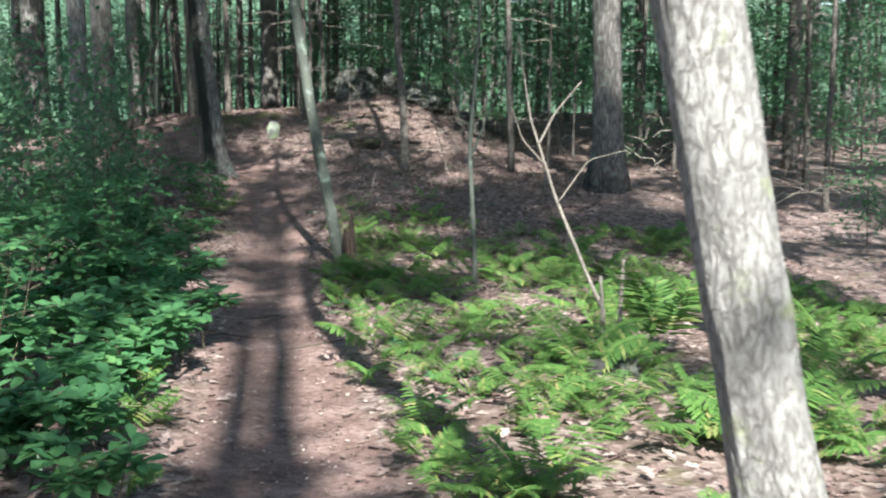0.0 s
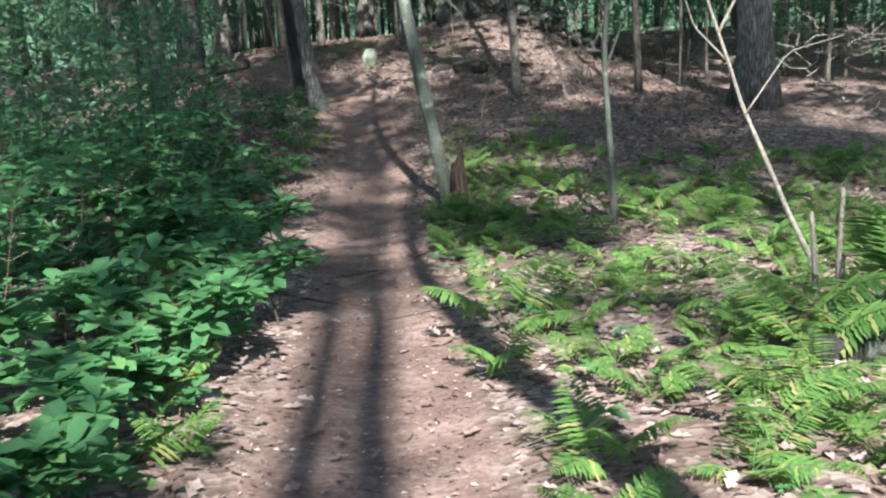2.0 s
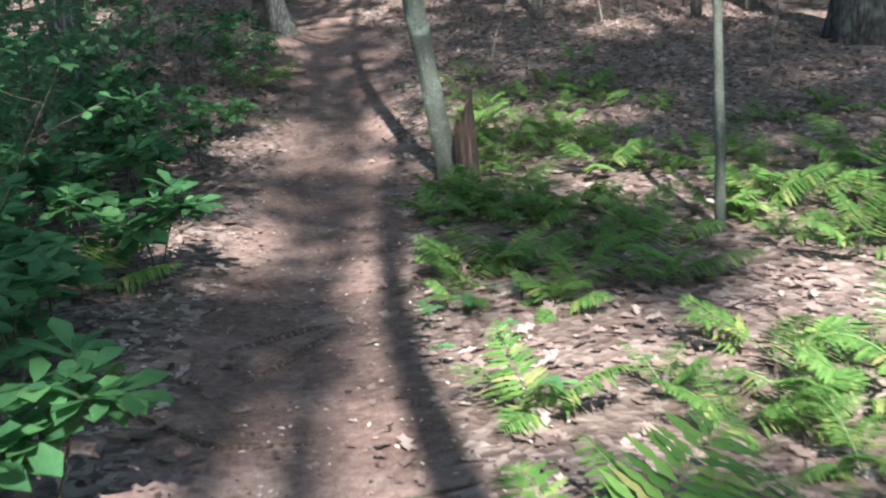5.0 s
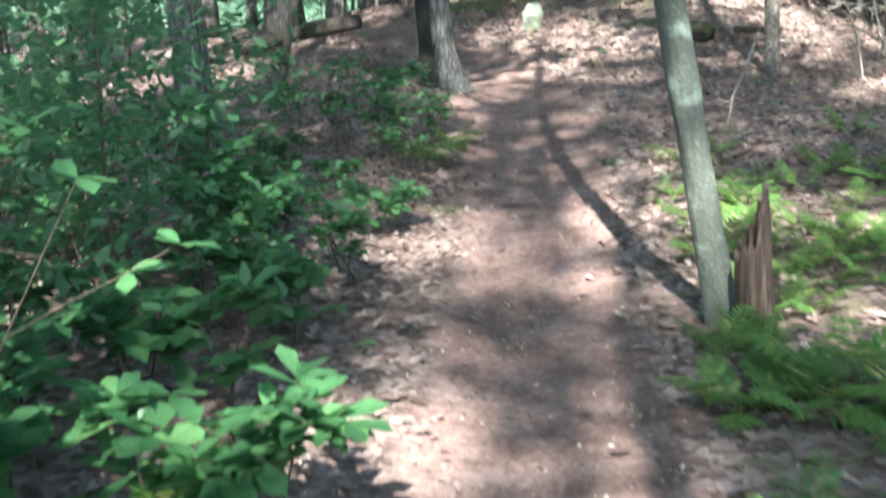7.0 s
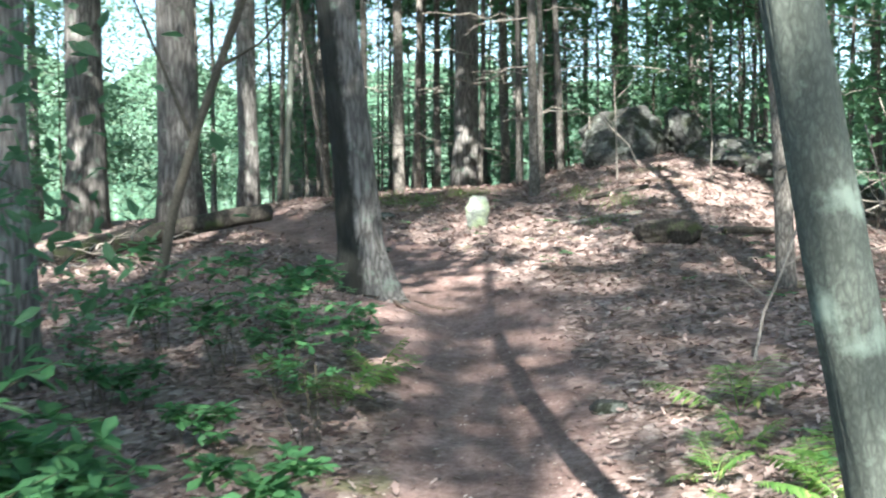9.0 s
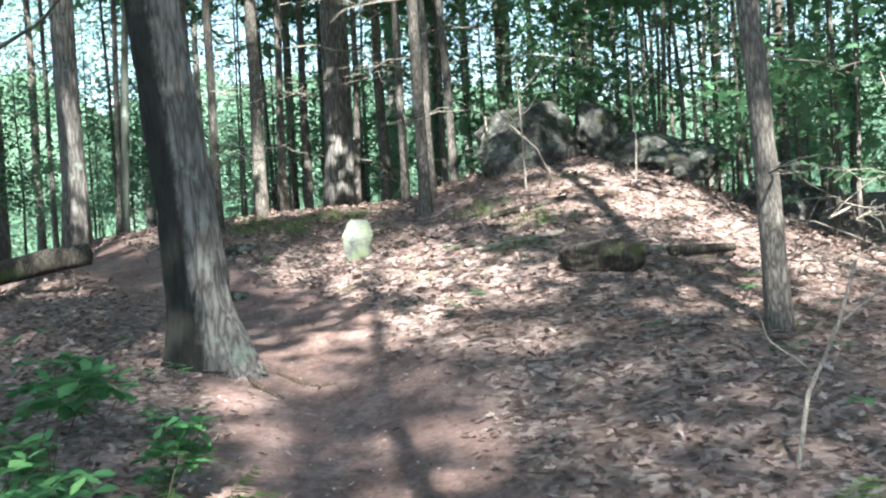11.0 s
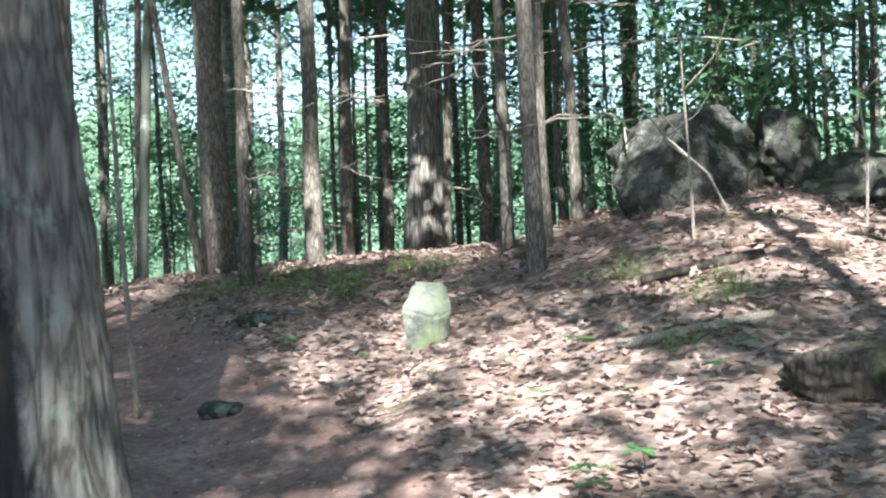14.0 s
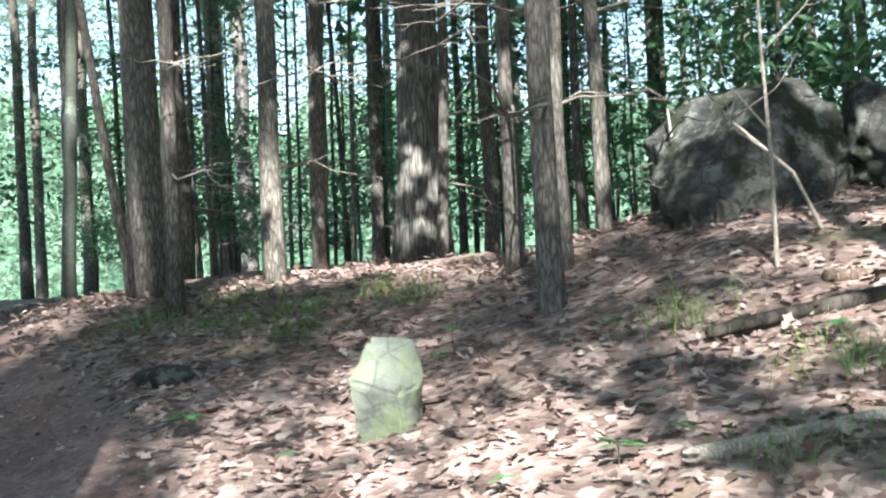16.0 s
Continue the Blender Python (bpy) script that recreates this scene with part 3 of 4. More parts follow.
repeat(hemlocks, free_spots(24, (-4, 10, 28.5, 42), 0.8) + free_spots(14, (3.5, 12, 20, 32), 0.9) + [(1.2, 25.5), (0.9, 23.8), (2.4, 23.2), (0.0, 28.0), (-1.0, 28.5)])


def distant_woods():
    n = 330000
    a = np.where(rng.uniform(0, 1, n) < 0.85, rng.uniform(-0.9, 0.55, n), rng.uniform(0, 6.283, n))
    d = rng.uniform(36, 85, n)
    x, y = d * np.sin(a), d * np.cos(a) + 15
    h = rng.uniform(0, 1, n) ** 0.9 * 27
    keep = np.array([noise.noise((px * 0.14, py * 0.14, pz * 0.25)) > -0.22 for px, py, pz in zip(x, y, h)])
    at = np.stack([x, y, ground_z(x, y) + h], 1)[keep]
    k = len(at)
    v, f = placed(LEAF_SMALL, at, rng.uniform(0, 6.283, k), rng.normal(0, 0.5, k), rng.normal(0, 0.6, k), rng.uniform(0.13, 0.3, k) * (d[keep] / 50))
    tagged(new("distant_woods", flat(v, f, "distant_woods", LEAF_FAR)), "far green leaves of the surrounding woods, haze painted into their colour", "foliage", kind="stuff")


distant_woods()


def backdrop():
    """The far edge of the woods: a glowing ring of mottled green with an uneven top, 95 m off; the glow stands in for
    sunlight.
    """
    m, t, s = material("far_woods_glow")
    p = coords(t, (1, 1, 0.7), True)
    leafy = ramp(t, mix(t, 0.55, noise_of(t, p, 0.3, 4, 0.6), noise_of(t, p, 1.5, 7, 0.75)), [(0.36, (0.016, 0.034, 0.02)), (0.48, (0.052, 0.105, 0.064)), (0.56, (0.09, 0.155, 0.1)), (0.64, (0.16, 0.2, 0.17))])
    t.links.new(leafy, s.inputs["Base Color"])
    # The green also emits, painting hazy sunlight onto the ring.
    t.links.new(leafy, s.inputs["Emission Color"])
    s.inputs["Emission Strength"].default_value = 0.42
    s.inputs["Roughness"].default_value = 1.0
    n = 220
    verts = []
    for i in range(n):
        a = 6.283185 * i / n
        x, y = 95 * math.sin(a), 95 * math.cos(a) + 15
        verts += [(x, y, -8), (x, y, 12 + 6 * noise.noise((x * 0.09, y * 0.09, 0)) + 4 * noise.noise((x * 0.4, y * 0.4, 3)))]
    faces = [(2 * i, 2 * ((i + 1) % n), 2 * ((i + 1) % n) + 1, 2 * i + 1) for i in range(n)]
    tagged(new("backdrop", flat(verts, faces, "backdrop", m)), "mottled green edge of the far woods, sunlit haze painted as glow", "backdrop", kind="structure")


backdrop()


# ---------- ferns ----------
def frond_mesh(length, pairs, arch, seed):
    r = np.random.default_rng(seed)
    s = np.linspace(0, 1, 7)
    spine = np.stack([length * s * (1 - 0.12 * s), 0.03 * length * np.sin(3 * s), length * (1.0 * s - arch * s * s)], 1)
    pieces = [tube(spine, np.linspace(0.0028, 0.0008, 7), 3, cap=False)]
    pinna = ([(0, 0, 0), (0.25, 0.11, 0), (0.42, 0.05, 0), (0.58, 0.085, -0.02), (1, 0, -0.1), (0.58, -0.085, -0.02), (0.42, -0.05, 0), (0.25, -0.11, 0)],
             [(0, 2, 1), (0, 6, 2), (0, 7, 6), (2, 4, 3), (2, 6, 4), (6, 5, 4)])
    at, yaw, pitch, size = [], [], [], []
    for i in range(pairs):
        u = 0.22 + 0.77 * i / (pairs - 1)
        p = [np.interp(u, s, spine[:, c]) for c in range(3)]
        w = length * 0.3 * math.sin(math.pi * (0.18 + 0.82 * u) ** 0.8) ** 0.8 + 0.01
        for side in (1, -1):
            at.append(p), yaw.append(side * (1.25 - 0.35 * u) + r.normal(0, 0.05)), pitch.append(r.normal(-0.1, 0.1) + 0.1 * (1 - u)), size.append(w * r.uniform(0.9, 1.1))
    v, f = placed(pinna, at, np.array(yaw), np.array(pitch), np.zeros(len(at)), np.array(size))
    pieces.append((v, [tuple(x) for x in f]))
    v, f = joined(pieces)
    return flat(v, f, "frond", LEAF_FERN)


def fern(seed, fronds, length, label="green feathery fern on the forest floor", tilt=26, lift=0):
    r = np.random.default_rng(seed)
    plant = thing("fern", (0, 60, 0), label, "fern", "ferns beside the path")
    kinds = [frond_mesh(length * k, 19, a, seed * 3 + n) for n, (k, a) in enumerate([(1.0, 0.55), (0.8, 0.7), (0.9, 0.4)])]
    for i in range(fronds):
        ob = part("frond", kinds[i % 3], plant)
        ob.matrix_basis = pose(0, 0, 0, r.uniform(-tilt, tilt), r.uniform(-tilt, tilt) - lift, 360 * i / fronds + r.uniform(-25, 25))
    return plant


ferns = [fern(200, 6, 0.52), fern(201, 5, 0.44), fern(202, 5, 0.58), fern(203, 6, 0.36)]
fern_spots = []


def fern_place(count, box, inside, gap=0.14):
    made = 0
    for _ in range(count * 40):
        if made == count:
            break
        x, y = rng.uniform(box[0], box[1]), rng.uniform(box[2], box[3])
        if inside(x, y) and all((x - a) ** 2 + (y - b) ** 2 > gap * gap for a, b in fern_spots):
            fern_spots.append((x, y))
            made += 1


right_bed = lambda x, y: x > float(trail_x(y)) + 0.62 + 0.35 * noise.noise((y * 0.8, 3, 0)) + 0.25 * max(0, y - 13) and noise.noise((x * 0.8, y * 0.8, 2)) > -0.2
fern_place(270, (-1.6, 4.0, 3.6, 15.4), right_bed, 0.12)
fern_place(16, (-4.2, -0.9, 4, 12), lambda x, y: 0.7 < float(trail_x(y)) - x < 1.6)
fern_place(10, (-1.6, 0.6, 15.5, 18), lambda x, y: x > float(trail_x(y)) + 1.2)
fern_spots += [(-3.5, 17.95), (-2.35, 9.6), (-3.55, 17.2)]
fern_spots += [(trail_x(y) + d, y) for d, y in ((0.95, 14.9), (1.2, 15.2), (1.05, 15.6), (1.35, 15.9), (0.95, 16.2), (1.2, 16.6), (1.6, 15.4), (1.55, 16.3), (1.5, 14.7), (1.0, 13.1), (0.75, 12.6), (1.15, 12.9), (0.85, 13.35), (1.3, 12.5))]
repeat(ferns, fern_spots, 0.58, 1.08)
tall_fern = fern(204, 5, 0.95, "large upright bright green fern beside the pale trunk", 12, 34)
tall_fern.matrix_world = spot(1.55, 7.75, 0.88, 0.4)


# ---------- shrubs ----------
def shrub(seed, stems, height, leaf_size, label, per=5, whorls=6):
    r = np.random.default_rng(seed)
    plant = thing("shrub", (0, 60, 0), label, "shrub", "leafy shrubs by the path")
    for i in range(stems):
        h = height * r.uniform(0.65, 1.1)
        lean = r.normal(0, 0.22, 2)
        path = stem_path(h, lean, 0, 8, seed + i, 0.05, 0.06) + np.array([r.normal(0, 0.1), r.normal(0, 0.1), 0])
        pieces = [tube(path, np.linspace(0.006, 0.002, 8), 5, cap=False)]
        tips = [path[-1]]
        for k in range(whorls):
            base = path[r.integers(3, 8)]
            p = limb_path(base, r.uniform(0, 6.283), r.uniform(0.1, 0.7), h * r.uniform(0.15, 0.38), 4, 0.1, seed + k)
            pieces.append(tube(p, np.linspace(0.003, 0.0015, 4), 4, cap=False))
            tips += [p[3], p[2]]
        v, f = joined(pieces)
        stem = part("stem", flat(v, f, "stem", STEM, True), plant)
        at = np.repeat(np.array(tips), per, 0)
        n = len(at)
        yaw = np.tile(np.arange(per) * 6.283 / per, len(tips)) + r.normal(0, 0.35, n) + np.repeat(r.uniform(0, 6.283, len(tips)), per)
        v, f = placed(LEAF_OVAL, at, yaw, r.normal(0.05, 0.3, n), r.normal(0, 0.25, n), r.uniform(0.6, 1.2, n) * leaf_size)
        part("foliage", flat(v, f, "foliage", LEAF_SHRUB, True), stem)
    return plant


shrubs = [shrub(300, 4, 0.95, 0.125, "broad-leaved green shrub at the edge of the path"), shrub(301, 3, 0.65, 0.12, "low green shrub with whorled oval leaves"),
          shrub(302, 5, 1.3, 0.11, "tall leafy green shrub with thin stems"), shrub(303, 3, 0.45, 0.12, "small leafy shrub in the leaf litter")]
shrub_spots = []
for _ in range(4000):
    if len(shrub_spots) >= 108:
        break
    y = rng.uniform(4.0, 15.2)
    x = float(trail_x(y)) - rng.uniform(1.45 + 0.05 * max(0, y - 11), 5.2)
    if all((x - a) ** 2 + (y - b) ** 2 > 0.3 ** 2 for a, b in shrub_spots) and noise.noise((x * 0.6, y * 0.6, 5)) > -0.3 - 0.03 * (y < 12):
        shrub_spots.append((x, y))
repeat(shrubs, shrub_spots, 0.75, 1.15)
for x, y, k in [(-2.1, 6.9, 1.3), (-2.15, 8.5, 1.25), (-2.42, 9.4, 1.2), (-2.65, 9.9, 1.3), (-3.2, 12.3, 1.4), (-2.85, 11.3, 1.3), (-1.95, 5.6, 1.1), (-2.4, 7.7, 1.4), (-3.05, 10.6, 1.4), (-3.3, 13.2, 1.2), (-1.75, 4.9, 0.9), (-3.5, 15.4, 0.9), (-4.1, 15.0, 1.0), (-3.95, 16.3, 0.7), (-4.6, 16.9, 0.8), (-5.2, 18.6, 0.7),
                (-1.5, 4.3, 0.9), (-1.85, 4.6, 1.1), (-2.2, 5.0, 1.2), (-1.65, 5.3, 1.0), (-2.5, 5.6, 1.2), (-2.0, 6.1, 1.1), (-2.6, 6.4, 1.3), (-1.75, 6.3, 0.8), (-2.3, 4.3, 1.0), (-1.9, 7.5, 1.1)]:
    copy_thing(shrubs[3], spot(x, y, k * 0.85, x * 9))
for n, x, y, k in [(0, -2.25, 8.95, 0.85), (1, -1.98, 8.3, 0.9), (2, -3.55, 16.6, 0.75), (0, -3.9, 17.3, 0.85), (0, -4.4, 17.7, 0.8), (1, -3.75, 18.0, 0.7), (1, -4.5, 18.7, 0.8), (2, -4.9, 17.0, 0.7), (0, -5.0, 18.1, 0.8), (1, -3.35, 14.6, 0.9), (0, -3.6, 13.7, 0.9)]:
    copy_thing(shrubs[n], spot(x, y, k, x * 9))


# ---------- young trees and thin stems by the path ----------
maples = [sapling((12, 60 + i), 2.1 + 0.5 * i, "young maple with broad green leaves", 160 + i, True, False, 0.014, "young maples by the path") for i in range(3)]
repeat(maples, [(-4.6, 13.9), (-5.4, 15.2), (-5.4, 13.2), (-6.4, 15.4), (-4.6, 10.6), (-5.4, 11.8), (-6.3, 13.9), (-5.0, 9.2), (-3.9, 12.9), (-7.0, 18.2), (-7.6, 16.0), (-6.4, 10.2),
                (5.6, 14.5), (5.9, 11.6), (4.4, 21.4), (3.4, 20.6), (-3.75, 11.9), (-4.6, 15.4)], 0.75, 1.0)


def stick(name, points, radii, bark, label, category, twigs=(), sides=8, rough=0.15, base=None):
    """A stem, branch or root through the given places; twigs are shorter side stems, parts of it."""
    ob = thing(name, base or points[0], label, category)
    o = np.array(base or points[0])
    def smooth(pts, rad):
        pts = np.array(pts, float) - o
        k = np.linspace(0, len(pts) - 1, len(pts) * 4)
        return np.stack([np.interp(k, range(len(pts)), pts[:, c]) for c in range(3)], 1), np.interp(k, np.linspace(0, len(pts) - 1, len(rad)), rad)
    p, r = smooth(points, radii)
    v, f = tube(p, r, sides, rough, 30, seed=len(points))
    part("stem", flat(v, f, name, bark, True), ob)
    for pts, rad in twigs:
        p, r = smooth(pts, rad)
        v, f = tube(p, r, 6, rough, 30)
        part("twig", flat(v, f, "twig", bark, True), ob)
    return ob


# slender grey sapling in the ferns
sx, sy = 0.36, 12.1
sz = gz(sx, sy)
stick("sapling", [(sx, sy, sz - 0.1), (sx - 0.02, sy, sz + 0.5), (sx - 0.07, sy, sz + 1.5), (sx + 0.0, sy, sz + 2.4), (sx + 0.1, sy, sz + 4)], (0.032, 0.028, 0.025, 0.02, 0.011), BARK_SMOOTH, "slender pale grey sapling among the ferns", "sapling",
      [([(sx - 0.05, sy, sz + 1.4), (sx + 0.15, sy + 0.1, sz + 1.9), (sx + 0.5, sy + 0.1, sz + 2.5)], (0.014, 0.006)), ([(sx - 0.05, sy, sz + 1.9), (sx - 0.25, sy + 0.1, sz + 2.3), (sx - 0.3, sy + 0.1, sz + 2.9)], (0.012, 0.005))])
# crooked sapling with a kink at its foot
bx, by = 1.2, 8.45
bz = gz(bx, by)
kinked = lambda *places: [(bx + 0.79 * a, by + 0.79 * b, bz + 0.79 * c) for a, b, c in places]
stick("sapling", kinked((0, 0, -0.1), (0, 0, 0), (0.07, 0, 0.3), (-0.1, 0.02, 0.66), (-0.27, 0, 1.06), (-0.43, 0.05, 1.45), (-0.53, 0, 1.75), (-0.68, 0, 2.2), (-0.74, 0.05, 2.6), (-0.8, 0, 3.0)), (0.018, 0.018, 0.017, 0.015, 0.014, 0.012, 0.01, 0.008, 0.006, 0.004), BARK_TWIG, "crooked pale sapling bent near its foot", "sapling",
      [(kinked((-0.6, 0, 1.95), (-0.45, 0, 2.25), (-0.2, 0, 2.55)), (0.01, 0.005)), (kinked((-0.53, 0, 1.75), (-0.75, 0.1, 2.0), (-0.85, 0.1, 2.3)), (0.007, 0.003)),
       (kinked((-0.4, 0, 1.4), (-0.1, 0.1, 1.8), (0.25, 0, 1.9)), (0.006, 0.0025))])
# dead pale stubs standing in the fern bed
for dx, dy, h, l in [(0, 0, 0.42, 0.02), (0.1, 0.06, 0.3, -0.05), (0.26, 0.02, 0.45, 0.2), (-0.12, 0.1, 0.7, -0.03), (0.04, 0.16, 0.85, 0.02)]:
    x, y = 1.3 + dx * 0.8, 8.05 + dy
    z = gz(x, y)
    stick("dead_stub", [(x, y, z - 0.08), (x + l * 0.3, y, z + h * 0.4), (x + l, y, z + h * 0.8)], (0.02, 0.017, 0.012), BARK_TWIG, "bleached dead stem standing in the ferns", "deadwood")
# dark dead stem leaning across the fallen log
lz = gz(-5.85, 20.0)
stick("leaning_stem", [(-5.85, 20.0, lz - 0.1), (-5.7, 20.05, lz + 0.7), (-5.45, 20.1, lz + 1.5), (-5.1, 20.2, lz + 2.5), (-4.6, 20.3, lz + 3.9)], (0.05, 0.045, 0.042, 0.035, 0.02), STEM_DARK, "dark dead stem leaning beside the fallen log", "deadwood",
      [([(-5.52, 20.08, lz + 1.25), (-5.75, 20.1, lz + 1.8), (-6.05, 20.1, lz + 2.5)], (0.022, 0.01)), ([(-5.3, 20.15, lz + 1.9), (-4.95, 20.2, lz + 2.1), (-4.6, 20.25, lz + 2.5)], (0.016, 0.006))])
# thin bare stems on the rise
for x, y, lx, h in [(0.1, 19.6, -0.35, 1.3), (0.35, 19.9, -0.2, 0.9), (-1.2, 18.2, 0.25, 0.8), (-2.05, 24.6, -0.04, 1.35), (-0.95, 24.9, 0.02, 1.2), (-1.75, 25.0, -0.6, 0.8), (-5.0, 22.9, -0.25, 3.2), (0.4, 21.2, 0.6, 1.7), (0.6, 20.8, -0.5, 1.5), (1.5, 16.9, 0.15, 1.1)]:
    z = gz(x, y)
    a = rng.uniform(-0.2, 0.2)
    stick("bare_stem", [(x, y, z - 0.08), (x + lx * 0.3 + a * 0.1, y, z + h * 0.35), (x + lx * 0.7, y + a, z + h * 0.7), (x + lx, y + a, z + h)], (0.017 if h > 2 else 0.011, 0.006), BARK_TWIG, "thin bare stem with a few twigs", "sapling",
          [([(x + lx * 0.7, y + a, z + h * 0.7), (x + lx * 0.7 + 0.2, y, z + h * 0.85), (x + lx * 0.7 + 0.3, y, z + h * 1.05)], (0.006, 0.002)), ([(x + lx * 0.4, y, z + h * 0.45), (x + lx * 0.4 - 0.18, y, z + h * 0.62), (x + lx * 0.4 - 0.22, y, z + h * 0.8)], (0.005, 0.002))])


# ---------- broken stump ----------
def stump(x, y, r, h):
    ob = thing("tree_stump", (x, y, gz(x, y)), "broken rotten stump with splintered reddish wood", "stump")
    rings, sides, verts = 26, 26, []
    tall = [h * (0.7 + 0.26 * noise.noise((math.cos(6.283 * j / sides) * 1.7, math.sin(6.283 * j / sides) * 1.7, 4)) + 0.16 * noise.noise((j * 1.3, 0, 0)) + 0.14 * math.cos(6.283 * j / sides - 0.3)) for j in range(sides)]
    for side in (1.0, 0.66):
        for i in range(rings):
            for j in range(sides):
                a = 6.283185 * j / sides
                z = -0.15 + (tall[j] + 0.15) * i / (rings - 1)
                rad = r * side * (1 + 0.45 * math.exp(-max(z, 0) / 0.12)) * (1 + 0.22 * noise.noise((math.cos(a) * 2.2, math.sin(a) * 2.2, z * 1.5)) + 0.1 * noise.noise((math.cos(a) * 7, math.sin(a) * 7, z * 3)))
                verts.append((rad * math.cos(a) - 0.05 * z, rad * math.sin(a), z))
    n = rings * sides
    faces = [(k + i * sides + j, k + i * sides + (j + 1) % sides, k + (i + 1) * sides + (j + 1) % sides, k + (i + 1) * sides + j) for k in (0, n) for i in range(rings - 1) for j in range(sides)]
    top = (rings - 1) * sides
    faces += [(top + j, top + (j + 1) % sides, n + top + (j + 1) % sides, n + top + j) for j in range(sides)]
    part("shell", flat(verts, faces, "stump", BARK_DEAD, True), ob)
    return ob


stump(-1.155, 13.6, 0.075, 0.72)


# ---------- fallen wood ----------
def log(name, a, b, r, bark, label, sag=0.0, lift=0.6, prop=0.0):
    za, zb = gz(*a) + r * lift, gz(*b) + r * lift + prop
    ob = thing(name, (a[0], a[1], za), label, "log")
    s = np.linspace(0, 1, 40)
    p = np.stack([(b[0] - a[0]) * s, (b[1] - a[1]) * s, [0] * 40], 1)
    p[:, 2] = (ground_z(a[0] + p[:, 0], a[1] + p[:, 1]) + r * lift - za) * 0.5 + (zb - za) * s * 0.5 + sag * np.sin(s * math.pi)
    v, f = tube(p, r * (1 - 0.25 * s), 20, 0.22, 9, seed=int(a[0] * 10), ridges=0.05)
    part("trunk", flat(v, f, name, bark, True), ob)
    return ob


log("fallen_log", (-7.9, 22.1), (-5.85, 23.1), 0.125, BARK_LOG, "dark fallen log lying behind the big oak", 0.0, 0.6, 0.5)
log("rotten_log", (-1.0, 22.55), (-0.45, 22.8), 0.04, BARK_LOG, "dark decayed branch wood in the leaves")
log("fallen_branch", (-1.7, 24.1), (-2.4, 24.0), 0.035, BARK_LOG, "dark fallen branch on the leafy bank")
log("fallen_branch", (-1.2, 24.2), (-1.9, 24.35), 0.04, BARK_DEAD, "reddish fallen branch on the leafy bank")
log("fallen_branch", (-2.55, 23.0), (-1.75, 23.2), 0.032, BARK_TWIG, "grey fallen branch on the leaves")
log("fallen_branch", (1.2, 9.1), (1.45, 9.9), 0.055, BARK_DEAD, "short pale broken log among the ferns")
log("fallen_branch", (3.0, 9.9), (4.4, 10.1), 0.06, BARK_LOG, "dark fallen branch in the fern bed")
log("fallen_branch", (-4.15, 20.3), (-3.8, 20.5), 0.009, BARK_LOG, "thin stick at the foot of the oak")
log("fallen_branch", (-0.62, 8.55), (-0.45, 9.0), 0.018, BARK_TWIG, "pale stick beside the path")
for i in range(34):
    y = rng.uniform(6, 25)
    x = float(trail_x(y)) + rng.choice([-1, 1]) * rng.uniform(0.6, 2.6)
    a, l = rng.uniform(0, 6.283), rng.uniform(0.15, 0.6)
    log("fallen_twig", (x, y), (x + l * math.cos(a), y + l * math.sin(a)), rng.uniform(0.003, 0.007), STEM_DARK, "thin dry twig on the forest floor", 0.01)
log("fallen_branch", (-0.85, 10.9), (-0.45, 11.15), 0.012, BARK_TWIG, "pale stick lying in the litter by the path")
for pts in ([(-1.95, 10.25), (-1.7, 10.6), (-1.55, 10.75)], [(-1.75, 9.9), (-1.62, 10.35), (-1.5, 10.7)], [(-2.2, 9.55), (-1.7, 9.2), (-1.35, 9.3)], [(-3.75, 20.6), (-3.5, 20.3), (-3.3, 20.3)], [(-3.95, 20.55), (-3.8, 20.2), (-3.6, 20.0)]):
    stick("tree_root", [(x, y, gz(x, y) + (0.004 if i == 1 else -0.012)) for i, (x, y) in enumerate(pts)], (0.014, 0.02, 0.01), BARK_DEAD, "thin dark root crossing the bare path", "root")


# ---------- stones ----------
def rock(name, at, size, rock_mat, label, seed, blocky=0.0, sink=0.3, turn=0.0, cuts=(), detail=5, crags=0):
    bm = bmesh.new()
    bmesh.ops.create_icosphere(bm, subdivisions=detail, radius=1.0)
    r = random.Random(seed)
    planes = [(Vector(n).normalized(), off) for n, off in cuts] + [(Vector((r.gauss(0, 1), r.gauss(0, 1), r.gauss(0, 0.8))).normalized(), r.uniform(0.66, 0.86)) for _ in range(crags)]
    for v in bm.verts:
        d = v.co.copy()
        if blocky:
            m = max(abs(d.x), abs(d.y), abs(d.z))
            d = d.lerp(d / m * 0.8, blocky)
        for n, off in planes:
            over = d.dot(n) - off
            if over > 0:
                d -= n * over * 0.93
        k = 1 + 0.12 * noise.noise(d * 1.3 + Vector((seed, 0, 0))) + 0.1 * noise.noise(d * 3.7 + Vector((0, seed, 0))) + 0.035 * noise.noise(d * 9) + (0.03 * noise.noise(d * 17) - 0.06 * max(0, 0.25 - abs(noise.noise(d * 2.3 + Vector((seed, 5, 1))))) if crags else 0) + (0.05 * abs(noise.noise(d * 4.5 + Vector((seed, 1, 2)))) if detail > 4 else 0)
        v.co = Vector((d.x * size[0], d.y * size[1], d.z * size[2])) * k
    me = bpy.data.meshes.new(name)
    bm.to_mesh(me)
    bm.free()
    me.materials.append(rock_mat)
    me.polygons.foreach_set("use_smooth", [True] * len(me.polygons))
    ob = new(name, me)
    ob.matrix_world = pose(at[0], at[1], gz(*at) + size[2] * (1 - 2 * sink), 0, 0, turn)
    return tagged(ob, label, "log" if "log" in name else "rock")


